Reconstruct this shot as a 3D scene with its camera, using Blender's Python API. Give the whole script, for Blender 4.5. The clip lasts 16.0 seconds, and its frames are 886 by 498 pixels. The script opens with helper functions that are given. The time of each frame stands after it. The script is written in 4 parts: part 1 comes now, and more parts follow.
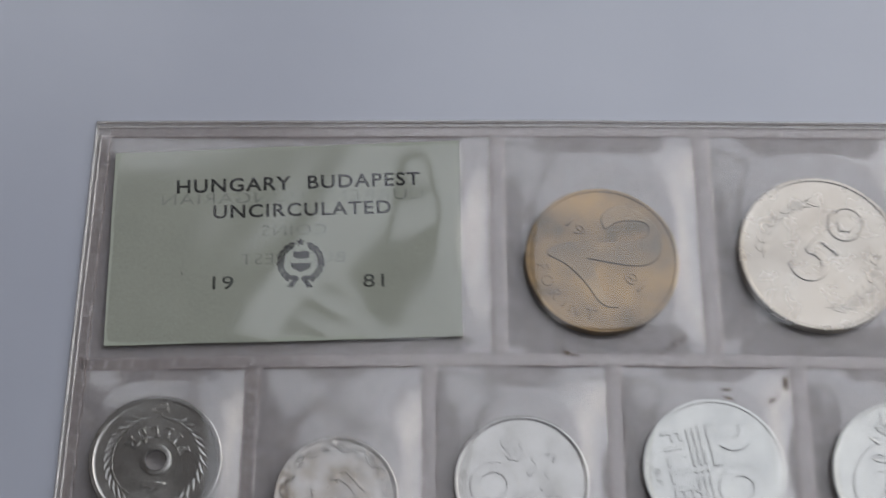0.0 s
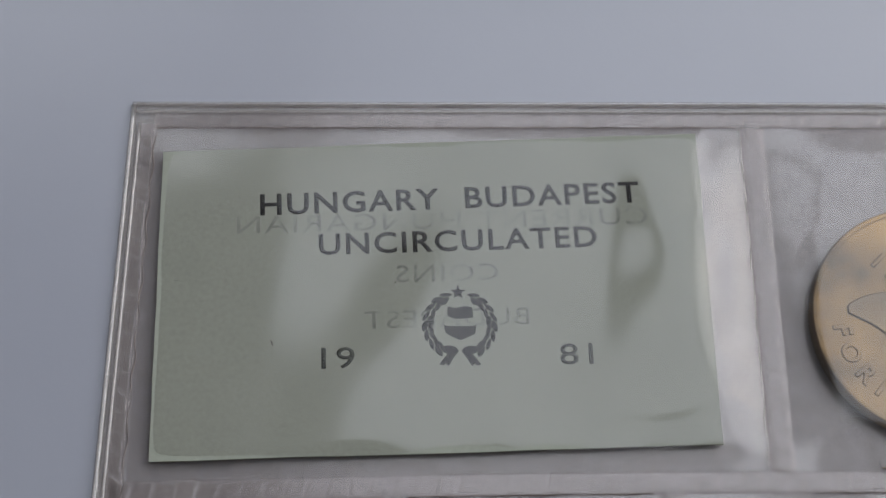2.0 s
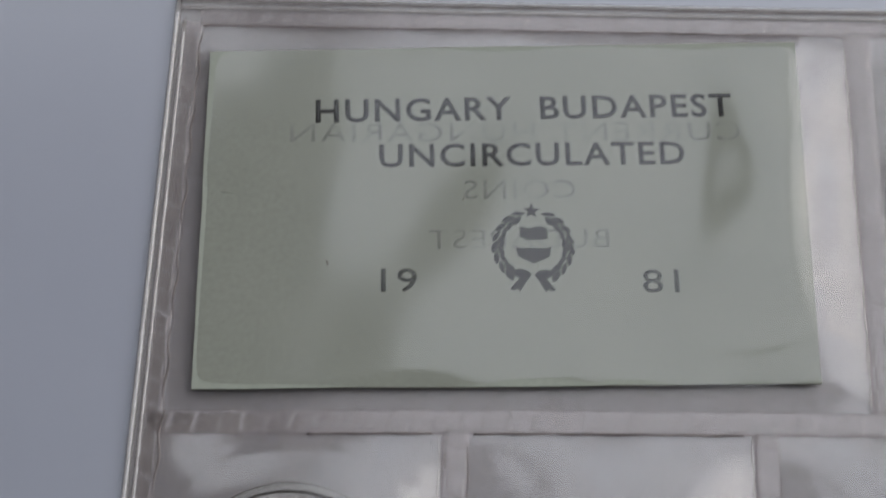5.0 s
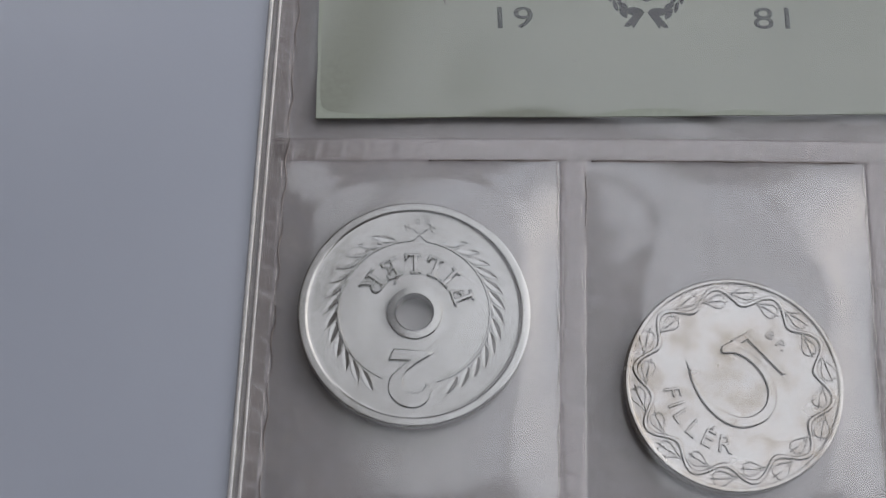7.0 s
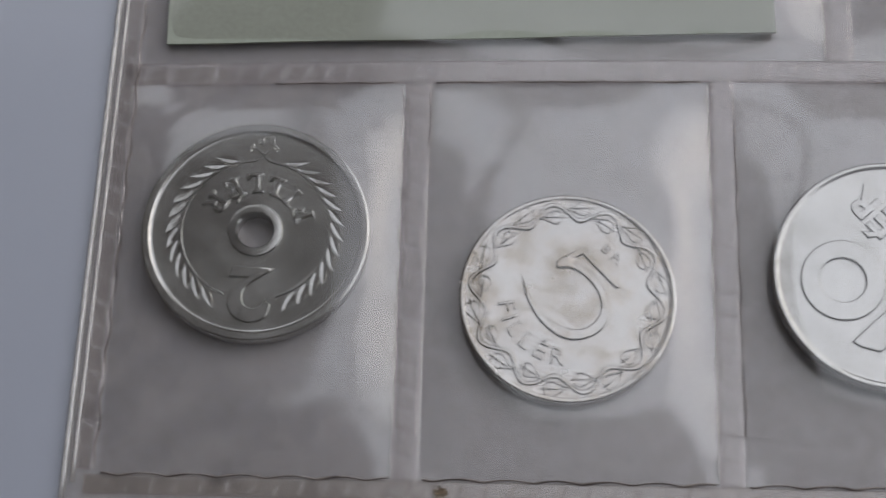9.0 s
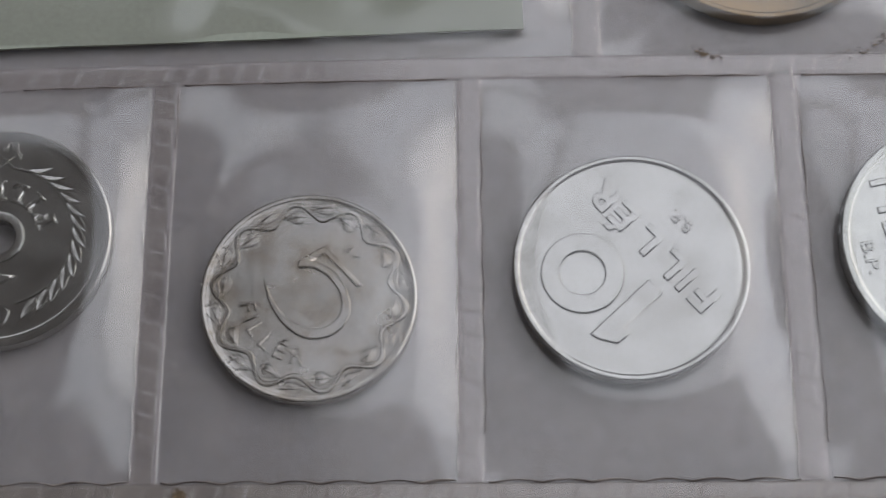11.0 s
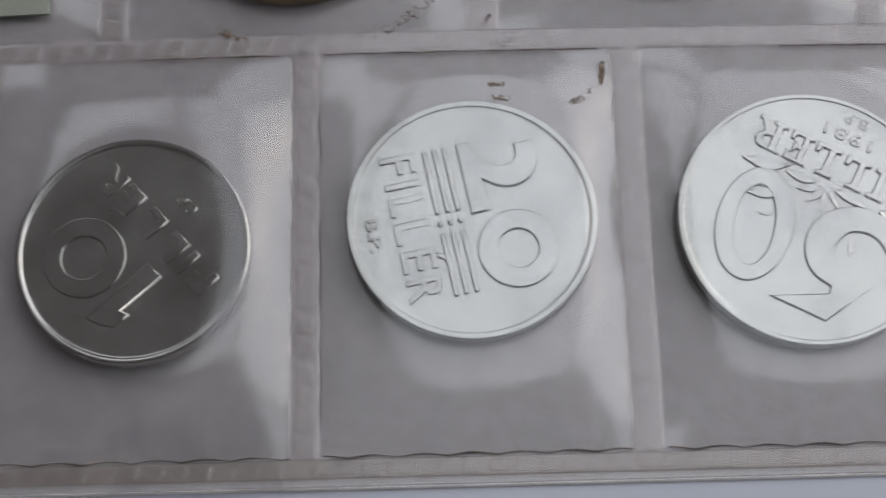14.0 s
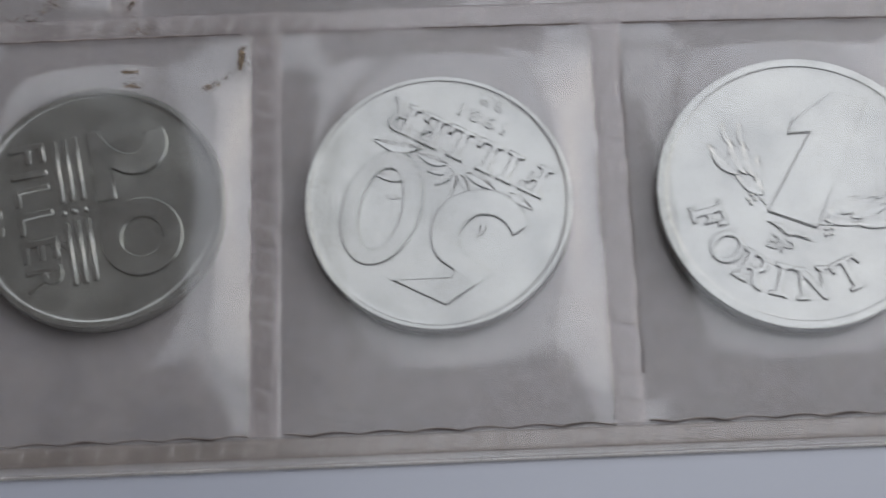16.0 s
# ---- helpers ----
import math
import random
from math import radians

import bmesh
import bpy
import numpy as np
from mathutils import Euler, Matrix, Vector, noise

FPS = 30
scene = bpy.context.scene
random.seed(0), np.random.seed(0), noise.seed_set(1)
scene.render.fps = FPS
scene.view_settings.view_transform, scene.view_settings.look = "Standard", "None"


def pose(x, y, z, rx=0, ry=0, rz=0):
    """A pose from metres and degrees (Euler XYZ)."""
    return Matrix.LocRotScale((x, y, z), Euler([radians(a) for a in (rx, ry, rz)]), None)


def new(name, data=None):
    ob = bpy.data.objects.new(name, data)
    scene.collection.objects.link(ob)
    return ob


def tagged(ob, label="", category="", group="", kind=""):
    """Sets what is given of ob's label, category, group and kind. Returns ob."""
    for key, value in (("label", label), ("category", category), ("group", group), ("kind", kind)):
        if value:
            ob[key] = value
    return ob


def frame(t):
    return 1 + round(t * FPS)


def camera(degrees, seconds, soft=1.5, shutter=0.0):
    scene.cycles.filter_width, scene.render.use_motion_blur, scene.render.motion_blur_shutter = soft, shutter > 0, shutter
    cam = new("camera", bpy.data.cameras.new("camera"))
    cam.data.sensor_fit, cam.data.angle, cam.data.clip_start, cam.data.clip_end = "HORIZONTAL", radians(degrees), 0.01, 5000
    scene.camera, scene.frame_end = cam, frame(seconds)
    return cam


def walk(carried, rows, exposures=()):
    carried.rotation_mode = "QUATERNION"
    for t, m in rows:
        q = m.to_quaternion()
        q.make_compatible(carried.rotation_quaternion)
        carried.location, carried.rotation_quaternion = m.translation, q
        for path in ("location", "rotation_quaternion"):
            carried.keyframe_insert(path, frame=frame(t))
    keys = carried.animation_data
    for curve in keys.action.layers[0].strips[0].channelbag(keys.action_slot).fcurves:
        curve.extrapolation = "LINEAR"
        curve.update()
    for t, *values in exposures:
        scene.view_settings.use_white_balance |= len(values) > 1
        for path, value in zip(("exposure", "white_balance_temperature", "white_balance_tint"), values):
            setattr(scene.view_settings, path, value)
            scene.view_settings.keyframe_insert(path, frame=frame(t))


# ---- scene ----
cam = camera(32.345, 16.0, soft=1.2, shutter=0.45)
walk(cam, [
    (0.0, pose(0.04484, -0.06655, 0.21057, 22.005, -1.698, -0.064)),
    (0.5, pose(0.03290, -0.05170, 0.18746, 21.788, -2.215, 0.091)),
    (1.0, pose(0.02414, -0.04282, 0.16546, 21.986, -2.596, 0.000)),
    (1.5, pose(0.02182, -0.03494, 0.14668, 22.447, -2.654, -0.593)),
    (2.0, pose(0.02225, -0.03216, 0.13409, 22.662, -2.611, -0.371)),
    (2.5, pose(0.02138, -0.02989, 0.12951, 22.290, -3.031, 0.310)),
    (3.0, pose(0.02044, -0.02729, 0.12297, 21.923, -3.170, 0.631)),
    (3.2, pose(0.02012, -0.02658, 0.12084, 21.802, -3.220, 0.766)),
    (4.3, pose(0.01998, -0.02707, 0.12097, 21.531, -2.996, 0.822)),
    (4.9, pose(0.01952, -0.02874, 0.12139, 20.593, -2.222, 1.015)),
    (5.3, pose(0.01877, -0.03143, 0.12207, 19.091, -0.982, 1.324)),
    (5.5, pose(0.01741, -0.03646, 0.12184, 19.567, -0.851, 1.291)),
    (6.0, pose(0.01331, -0.04538, 0.12059, 19.590, -1.096, 1.288)),
    (6.5, pose(0.01198, -0.04854, 0.11874, 19.003, -1.093, 1.235)),
    (7.0, pose(0.01184, -0.04807, 0.11809, 18.641, -1.093, 1.194)),
    (7.5, pose(0.01341, -0.04938, 0.11776, 18.690, -0.782, 1.334)),
    (8.0, pose(0.01605, -0.05089, 0.11874, 18.476, -0.457, 1.401)),
    (8.5, pose(0.02083, -0.05198, 0.11904, 18.274, 0.151, 1.397)),
    (9.0, pose(0.02888, -0.05405, 0.11810, 18.363, 0.833, 1.313)),
    (9.2, pose(0.03279, -0.05398, 0.11847, 18.243, 1.333, 1.399)),
    (11.3, pose(0.04952, -0.05518, 0.11734, 19.030, -0.191, -0.546)),
    (11.5, pose(0.05215, -0.05643, 0.11709, 19.551, -0.267, -0.553)),
    (12.0, pose(0.05904, -0.05623, 0.11794, 18.757, -0.789, -0.836)),
    (12.5, pose(0.06653, -0.05580, 0.11943, 18.382, -0.590, -0.926)),
    (13.0, pose(0.07436, -0.05654, 0.12051, 18.398, -0.003, -1.170)),
    (13.5, pose(0.07873, -0.05663, 0.11858, 18.286, 0.011, -1.200)),
    (14.0, pose(0.08611, -0.05504, 0.11813, 17.849, 0.129, -1.534)),
    (14.5, pose(0.09327, -0.05500, 0.11724, 17.609, 0.142, -1.704)),
    (15.0, pose(0.10328, -0.05381, 0.11678, 17.637, 0.837, -2.129)),
    (15.5, pose(0.10886, -0.05345, 0.11588, 17.356, 1.112, -2.121)),
    (16.0, pose(0.11833, -0.05704, 0.11595, 18.040, 1.441, -2.022)),
], exposures=[(0.0, 0.0), (16.0, 0.0)])

# ---- world, window light ----
world = bpy.data.worlds.new("overcast_sky")
scene.world = world
world.use_nodes = True
wn = world.node_tree
sky = wn.nodes.new("ShaderNodeTexSky")
sky.sky_type = "NISHITA"
sky.sun_disc = False
sky.sun_elevation, sky.sun_rotation = radians(40), radians(60)
wn.nodes["Background"].inputs["Strength"].default_value = 0.1
wn.links.new(sky.outputs["Color"], wn.nodes["Background"].inputs["Color"])

# unseen roof window over the table, and a wide window added in the east wall (metres; the table top is at height 0)
RX0, RX1, RY0, RY1, RZ = -0.11, 1.60, -0.12, 2.75, 1.60
EX_W, WY0, WY1, WZ0, WZ1 = 1.60, -0.80, 2.75, 0.32, 1.60


def window_lamp(name, m, size_x, size_y, watts):
    """Daylight standing in an unseen window's opening."""
    lamp = bpy.data.lights.new(name, "AREA")
    lamp.shape = "RECTANGLE"
    lamp.size, lamp.size_y, lamp.energy = size_x, size_y, watts
    lamp.color = (1.0, 0.99, 0.98)
    new(name, lamp).matrix_basis = m


# roof light in two lamps; the east one is stronger, added for film highlights
SPLIT = 0.85
window_lamp("unseen_roof_light", pose((RX0 + SPLIT) / 2, (RY0 + RY1) / 2, RZ + 0.10), SPLIT - RX0, RY1 - RY0, 9.1)
window_lamp("unseen_roof_light", pose((SPLIT + RX1 + 0.10) / 2, (RY0 + RY1) / 2, RZ + 0.10), RX1 + 0.10 - SPLIT, RY1 - RY0, 13.0)
# extra north-west roof lamp, added to brighten the far table and film
NX0, NX1, NY0, NY1 = -1.25, -0.17, 0.85, 2.45
window_lamp("unseen_roof_light", pose((NX0 + NX1) / 2, (NY0 + NY1) / 2, RZ + 0.10), NX1 - NX0, NY1 - NY0, 6.0)
# low east lamp added to lean shadows left and brighten right-hand film slopes
window_lamp("added_east_light", pose(EX_W + 0.10, (WY0 + WY1) / 2, (WZ0 + WZ1 + 0.10) / 2, 0, 90, 0), WZ1 + 0.10 - WZ0, WY1 - WY0, 23.5)

# ---- materials ----
MM = 0.001


def mat(name, base=(0.8, 0.8, 0.8), rough=0.5, metal=0.0, spec=0.5):
    m = bpy.data.materials.new(name)
    m.use_nodes = True
    b = m.node_tree.nodes["Principled BSDF"]
    b.inputs["Base Color"].default_value = (*base, 1)
    b.inputs["Roughness"].default_value = rough
    b.inputs["Metallic"].default_value = metal
    b.inputs["Specular IOR Level"].default_value = spec
    return m, m.node_tree, b


def noise_node(nt, scale, detail=4.0, rough=0.55, stretch=None):
    tc = nt.nodes.new("ShaderNodeNewGeometry")
    n = nt.nodes.new("ShaderNodeTexNoise")
    n.inputs["Scale"].default_value = scale
    n.inputs["Detail"].default_value = detail
    n.inputs["Roughness"].default_value = rough
    if stretch:
        mp = nt.nodes.new("ShaderNodeMapping")
        mp.inputs["Scale"].default_value = stretch
        nt.links.new(tc.outputs["Position"], mp.inputs["Vector"])
        nt.links.new(mp.outputs["Vector"], n.inputs["Vector"])
    else:
        nt.links.new(tc.outputs["Position"], n.inputs["Vector"])
    return n


def ramp(nt, src, stops):
    r = nt.nodes.new("ShaderNodeValToRGB")
    els = r.color_ramp.elements
    while len(els) < len(stops):
        els.new(0.5)
    for e, (p, c) in zip(els, stops):
        e.position, e.color = p, (*c, 1)
    nt.links.new(src, r.inputs["Fac"])
    return r


def bump(nt, b, src, strength, dist):
    bp = nt.nodes.new("ShaderNodeBump")
    bp.inputs["Strength"].default_value = strength
    bp.inputs["Distance"].default_value = dist
    nt.links.new(src, bp.inputs["Height"])
    nt.links.new(bp.outputs["Normal"], b.inputs["Normal"])


def metal_mat(name, tones, rough=(0.24, 0.36), patch=160.0, fine=1300.0, bumpiness=0.05):
    """Struck metal: toned patches, fine flow grain, uneven gloss."""
    m, nt, b = mat(name, tones[1], 0.3, 1.0)
    big = noise_node(nt, patch, 5.0, 0.6)
    col = ramp(nt, big.outputs["Fac"], [(0.32, tones[0]), (0.5, tones[1]), (0.68, tones[2])])
    speck = noise_node(nt, 2600.0, 5.0, 0.65)
    sc = ramp(nt, speck.outputs["Fac"], [(0.36, (0.91, 0.905, 0.89)), (0.54, (1.0, 1.0, 1.0))])
    mul = nt.nodes.new("ShaderNodeMix")
    mul.data_type, mul.blend_type = "RGBA", "MULTIPLY"
    mul.inputs[0].default_value = 1.0
    nt.links.new(col.outputs["Color"], mul.inputs[6])
    nt.links.new(sc.outputs["Color"], mul.inputs[7])
    nt.links.new(mul.outputs[2], b.inputs["Base Color"])
    mid = noise_node(nt, 450.0, 3.0, 0.55)
    rr = ramp(nt, mid.outputs["Fac"], [(0.3, (rough[0],) * 3), (0.7, (rough[1],) * 3)])
    nt.links.new(rr.outputs["Color"], b.inputs["Roughness"])
    # flow lines run out from the centre: the sheen turns like spokes
    tc = nt.nodes.new("ShaderNodeTexCoord")
    side = nt.nodes.new("ShaderNodeVectorMath")
    side.operation = "CROSS_PRODUCT"
    side.inputs[0].default_value = (0, 0, 1)
    nt.links.new(tc.outputs["Object"], side.inputs[1])
    turn = nt.nodes.new("ShaderNodeVectorTransform")
    turn.convert_from, turn.convert_to = "OBJECT", "WORLD"
    nt.links.new(side.outputs[0], turn.inputs[0])
    nrm = nt.nodes.new("ShaderNodeVectorMath")
    nrm.operation = "NORMALIZE"
    nt.links.new(turn.outputs[0], nrm.inputs[0])
    nt.links.new(nrm.outputs[0], b.inputs["Tangent"])
    b.inputs["Anisotropic"].default_value = 0.55
    grain = noise_node(nt, fine, 3.0, 0.6)
    cloud = noise_node(nt, 210.0, 3.0, 0.5)
    add2 = nt.nodes.new("ShaderNodeMath")
    add2.operation = "MULTIPLY_ADD"
    add2.inputs[1].default_value = 14.0
    nt.links.new(cloud.outputs["Fac"], add2.inputs[0])
    sm = nt.nodes.new("ShaderNodeMath")
    sm.operation = "MULTIPLY"
    sm.inputs[1].default_value = 0.22
    nt.links.new(grain.outputs["Fac"], sm.inputs[0])
    nt.links.new(sm.outputs[0], add2.inputs[2])
    bump(nt, b, add2.outputs[0], bumpiness, 0.00004)
    return m


M_ALU = metal_mat("struck_aluminium", ((0.39, 0.385, 0.36), (0.49, 0.49, 0.468), (0.54, 0.54, 0.518)), (0.16, 0.22))
M_ALU_TONED = metal_mat("mottled_aluminium", ((0.40, 0.355, 0.29), (0.54, 0.52, 0.485), (0.57, 0.57, 0.55)), (0.20, 0.28), patch=330.0, bumpiness=0.085)
M_ALU_BLUE = metal_mat("bright_aluminium", ((0.44, 0.455, 0.435), (0.52, 0.535, 0.508), (0.57, 0.585, 0.553)), (0.17, 0.23))
M_NICKEL = metal_mat("nickel", ((0.42, 0.38, 0.32), (0.50, 0.465, 0.40), (0.54, 0.51, 0.45)), (0.25, 0.32))
M_BRASS_GREY = metal_mat("grey_toned_brass", ((0.17, 0.14, 0.10), (0.26, 0.195, 0.12), (0.36, 0.265, 0.15)), (0.36, 0.5), 140.0)
M_BRASS = metal_mat("toned_brass", ((0.12, 0.10, 0.07), (0.28, 0.20, 0.11), (0.42, 0.285, 0.13)), (0.40, 0.54), 120.0)


def film_mat(name, tint, gloss_rough, low, high, milk=0.0, milk_col=(0.8, 0.78, 0.79), grain=700.0, grain_amt=0.08):
    """Thin clear plastic: lets light straight through, mirrors a little, more at a slant."""
    m = bpy.data.materials.new(name)
    m.use_nodes = True
    nt = m.node_tree
    nt.nodes.remove(nt.nodes["Principled BSDF"])
    out = nt.nodes["Material Output"]
    tr = nt.nodes.new("ShaderNodeBsdfTransparent")
    tr.inputs["Color"].default_value = (*tint, 1)
    gl = nt.nodes.new("ShaderNodeBsdfGlossy")
    gl.inputs["Roughness"].default_value = gloss_rough
    lw = nt.nodes.new("ShaderNodeLayerWeight")
    lw.inputs["Blend"].default_value = 0.5
    pw = nt.nodes.new("ShaderNodeMath")
    pw.operation = "POWER"
    pw.inputs[1].default_value = 4.0
    nt.links.new(lw.outputs["Facing"], pw.inputs[0])
    ma = nt.nodes.new("ShaderNodeMath")
    ma.operation = "MULTIPLY_ADD"
    ma.inputs[1].default_value, ma.inputs[2].default_value = high, low
    nt.links.new(pw.outputs[0], ma.inputs[0])
    n = noise_node(nt, grain, 4.0, 0.6)
    bp = nt.nodes.new("ShaderNodeBump")
    bp.inputs["Strength"].default_value = grain_amt
    bp.inputs["Distance"].default_value = 0.0001
    nt.links.new(n.outputs["Fac"], bp.inputs["Height"])
    nt.links.new(bp.outputs["Normal"], gl.inputs["Normal"])
    base = tr
    if milk > 0:
        df = nt.nodes.new("ShaderNodeBsdfDiffuse")
        df.inputs["Color"].default_value = (*milk_col, 1)
        mk = nt.nodes.new("ShaderNodeMixShader")
        big = noise_node(nt, 260.0, 4.0, 0.6)
        mr = nt.nodes.new("ShaderNodeMapRange")
        mr.inputs["From Min"].default_value, mr.inputs["From Max"].default_value = 0.35, 0.68
        mr.inputs["To Min"].default_value, mr.inputs["To Max"].default_value = milk * 0.6, milk * 1.4
        nt.links.new(big.outputs["Fac"], mr.inputs["Value"])
        nt.links.new(mr.outputs["Result"], mk.inputs["Fac"])
        nt.links.new(tr.outputs[0], mk.inputs[1])
        nt.links.new(df.outputs[0], mk.inputs[2])
        base = mk
    mx = nt.nodes.new("ShaderNodeMixShader")
    nt.links.new(ma.outputs[0], mx.inputs["Fac"])
    nt.links.new(base.outputs[0], mx.inputs[1])
    nt.links.new(gl.outputs[0], mx.inputs[2])
    nt.links.new(mx.outputs[0], out.inputs["Surface"])
    return m


M_FILM = film_mat("clear_pocket_film", (0.955, 0.945, 0.945), 0.16, 0.11, 0.75, 0.022)
M_FILM_CARD = film_mat("clear_card_pocket_film", (0.965, 0.955, 0.955), 0.13, 0.098, 0.7, 0.006)
M_BACK = film_mat("clear_back_film", (0.93, 0.915, 0.90), 0.12, 0.05, 0.5, 0.17, (0.81, 0.785, 0.77))
M_WELD = film_mat("welded_film", (0.925, 0.89, 0.89), 0.16, 0.09, 0.7, 0.15, (0.72, 0.69, 0.69), 900.0, 0.2)
M_MARK = film_mat("embossed_weld", (0.94, 0.93, 0.925), 0.15, 0.08, 0.8, 0.06, (0.74, 0.71, 0.70), 900.0, 0.2)
M_WELD_OLD = film_mat("yellowed_weld", (0.895, 0.86, 0.83), 0.18, 0.08, 0.7, 0.14, (0.58, 0.53, 0.49), 1500.0, 0.2)
M_BEAD = film_mat("film_edge_bead", (0.95, 0.94, 0.93), 0.10, 0.16, 0.8, 0.22, (0.85, 0.83, 0.80), 500.0, 0.15)

# dark brown on clear film: the shadow in the pocket gap, painted in
M_LIP_SHADE, nt, b = mat("shaded_film_edge", (0.11, 0.09, 0.085), 0.35)
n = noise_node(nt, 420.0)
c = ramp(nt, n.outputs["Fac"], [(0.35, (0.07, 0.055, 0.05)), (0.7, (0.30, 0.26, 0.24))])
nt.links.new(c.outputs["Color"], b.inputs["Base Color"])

M_TABLE, nt, b = mat("pale_lavender_laminate", (0.5, 0.52, 0.6), 0.3, 0, 1.0)
b.inputs["Coat Weight"].default_value, b.inputs["Coat Roughness"].default_value = 0.8, 0.2
n = noise_node(nt, 30.0, 5)
c = ramp(nt, n.outputs["Fac"], [(0.3, (0.38, 0.405, 0.474)), (0.7, (0.408, 0.433, 0.50))])
nt.links.new(c.outputs["Color"], b.inputs["Base Color"])
n2 = noise_node(nt, 1800.0, 3)
bump(nt, b, n2.outputs["Fac"], 0.06, 0.0001)

M_CARD, nt, b = mat("pale_green_card", (0.5, 0.55, 0.47), 0.75, 0, 0.2)
n = noise_node(nt, 90.0, 6, 0.65)
c = ramp(nt, n.outputs["Fac"], [(0.3, (0.37, 0.40, 0.335)), (0.7, (0.42, 0.45, 0.38))])
n3 = noise_node(nt, 2200.0, 2, 0.5)
c3 = ramp(nt, n3.outputs["Fac"], [(0.3, (0.90, 0.90, 0.90)), (0.7, (1.0, 1.0, 1.0))])
mx = nt.nodes.new("ShaderNodeMix")
mx.data_type, mx.blend_type = "RGBA", "MULTIPLY"
mx.inputs[0].default_value = 1.0
nt.links.new(c.outputs["Color"], mx.inputs[6])
nt.links.new(c3.outputs["Color"], mx.inputs[7])
nt.links.new(mx.outputs[2], b.inputs["Base Color"])
bump(nt, b, n3.outputs["Fac"], 0.15, 0.00005)

M_INK, nt, b = mat("black_print", (0.018, 0.022, 0.022), 0.6, 0, 0.2)
n = noise_node(nt, 1500.0, 3, 0.7)
c = ramp(nt, n.outputs["Fac"], [(0.35, (0.012, 0.014, 0.014)), (0.75, (0.03, 0.034, 0.03))])
nt.links.new(c.outputs["Color"], b.inputs["Base Color"])
M_INK_GREY, nt, b = mat("worn_grey_print", (0.06, 0.072, 0.066), 0.65, 0, 0.2)
n = noise_node(nt, 1500.0, 3, 0.7)
c = ramp(nt, n.outputs["Fac"], [(0.35, (0.05, 0.058, 0.053)), (0.75, (0.14, 0.155, 0.135))])
nt.links.new(c.outputs["Color"], b.inputs["Base Color"])
M_GHOST, nt, b = mat("print_showing_through", (0.40, 0.44, 0.38), 0.75, 0, 0.2)
n = noise_node(nt, 400.0, 4, 0.7)
c = ramp(nt, n.outputs["Fac"], [(0.35, (0.20, 0.22, 0.19)), (0.68, (0.37, 0.40, 0.34))])
nt.links.new(c.outputs["Color"], b.inputs["Base Color"])

M_STAIN, nt, b = mat("brown_residue", (0.2, 0.13, 0.07), 0.7)
b.inputs["Alpha"].default_value = 0.6
n = noise_node(nt, 2500.0, 4, 0.7)
c = ramp(nt, n.outputs["Fac"], [(0.35, (0.09, 0.055, 0.03)), (0.7, (0.34, 0.25, 0.15))])
nt.links.new(c.outputs["Color"], b.inputs["Base Color"])

M_WALL, nt, b = mat("dim_painted_plaster", (0.29, 0.275, 0.265), 0.9)
n = noise_node(nt, 3.0, 5)
c = ramp(nt, n.outputs["Fac"], [(0.3, (0.265, 0.25, 0.24)), (0.7, (0.315, 0.30, 0.29))])
nt.links.new(c.outputs["Color"], b.inputs["Base Color"])
M_FLOOR, nt, b = mat("brown_floorboards", (0.25, 0.17, 0.11), 0.5)
n = noise_node(nt, 4.0, 6, 0.6, (1, 12, 1))
c = ramp(nt, n.outputs["Fac"], [(0.3, (0.20, 0.13, 0.08)), (0.7, (0.30, 0.21, 0.14))])
nt.links.new(c.outputs["Color"], b.inputs["Base Color"])
M_FRAME, nt, b = mat("white_window_frame", (0.75, 0.75, 0.74), 0.4)


# ---- building helpers (plan in millimetres, meshes in metres) ----
def finish(name, bm, material, smooth=False):
    me = bpy.data.meshes.new(name)
    bm.to_mesh(me)
    bm.free()
    me.materials.append(material)
    if smooth:
        me.shade_smooth()
    return me


def part(name, bm, material, parent=None, label="", smooth=False, mm=True):
    """One mesh object from a bmesh, as a part of parent."""
    if mm:
        bmesh.ops.scale(bm, vec=(MM, MM, MM), verts=bm.verts)
    ob = new(name, finish(name, bm, material, smooth))
    ob.parent = parent
    if label:
        tagged(ob, label)
    return ob


def box(bm, x0, x1, y0, y1, z0, z1, bevel=0.0):
    vs = [bm.verts.new((x, y, z)) for z in (z0, z1) for x, y in ((x0, y0), (x1, y0), (x1, y1), (x0, y1))]
    for f in ((3, 2, 1, 0), (4, 5, 6, 7), (0, 1, 5, 4), (1, 2, 6, 5), (2, 3, 7, 6), (3, 0, 4, 7)):
        bm.faces.new([vs[i] for i in f])
    if bevel:
        bmesh.ops.bevel(bm, geom=bm.edges[:], offset=bevel, segments=2, affect="EDGES")
    return bm


def move(bm, m):
    bmesh.ops.transform(bm, matrix=m, verts=bm.verts)
    return bm


def join(bms):
    out = bmesh.new()
    for bm in bms:
        me = bpy.data.meshes.new("tmp")
        bm.to_mesh(me)
        bm.free()
        out.from_mesh(me)
        bpy.data.meshes.remove(me)
    return out


def curve_bm(cu):
    ob = new("tmp", cu)
    me = bpy.data.meshes.new_from_object(ob.evaluated_get(bpy.context.evaluated_depsgraph_get()))
    bm = bmesh.new()
    bm.from_mesh(me)
    bpy.data.objects.remove(ob)
    bpy.data.meshes.remove(me)
    return bm


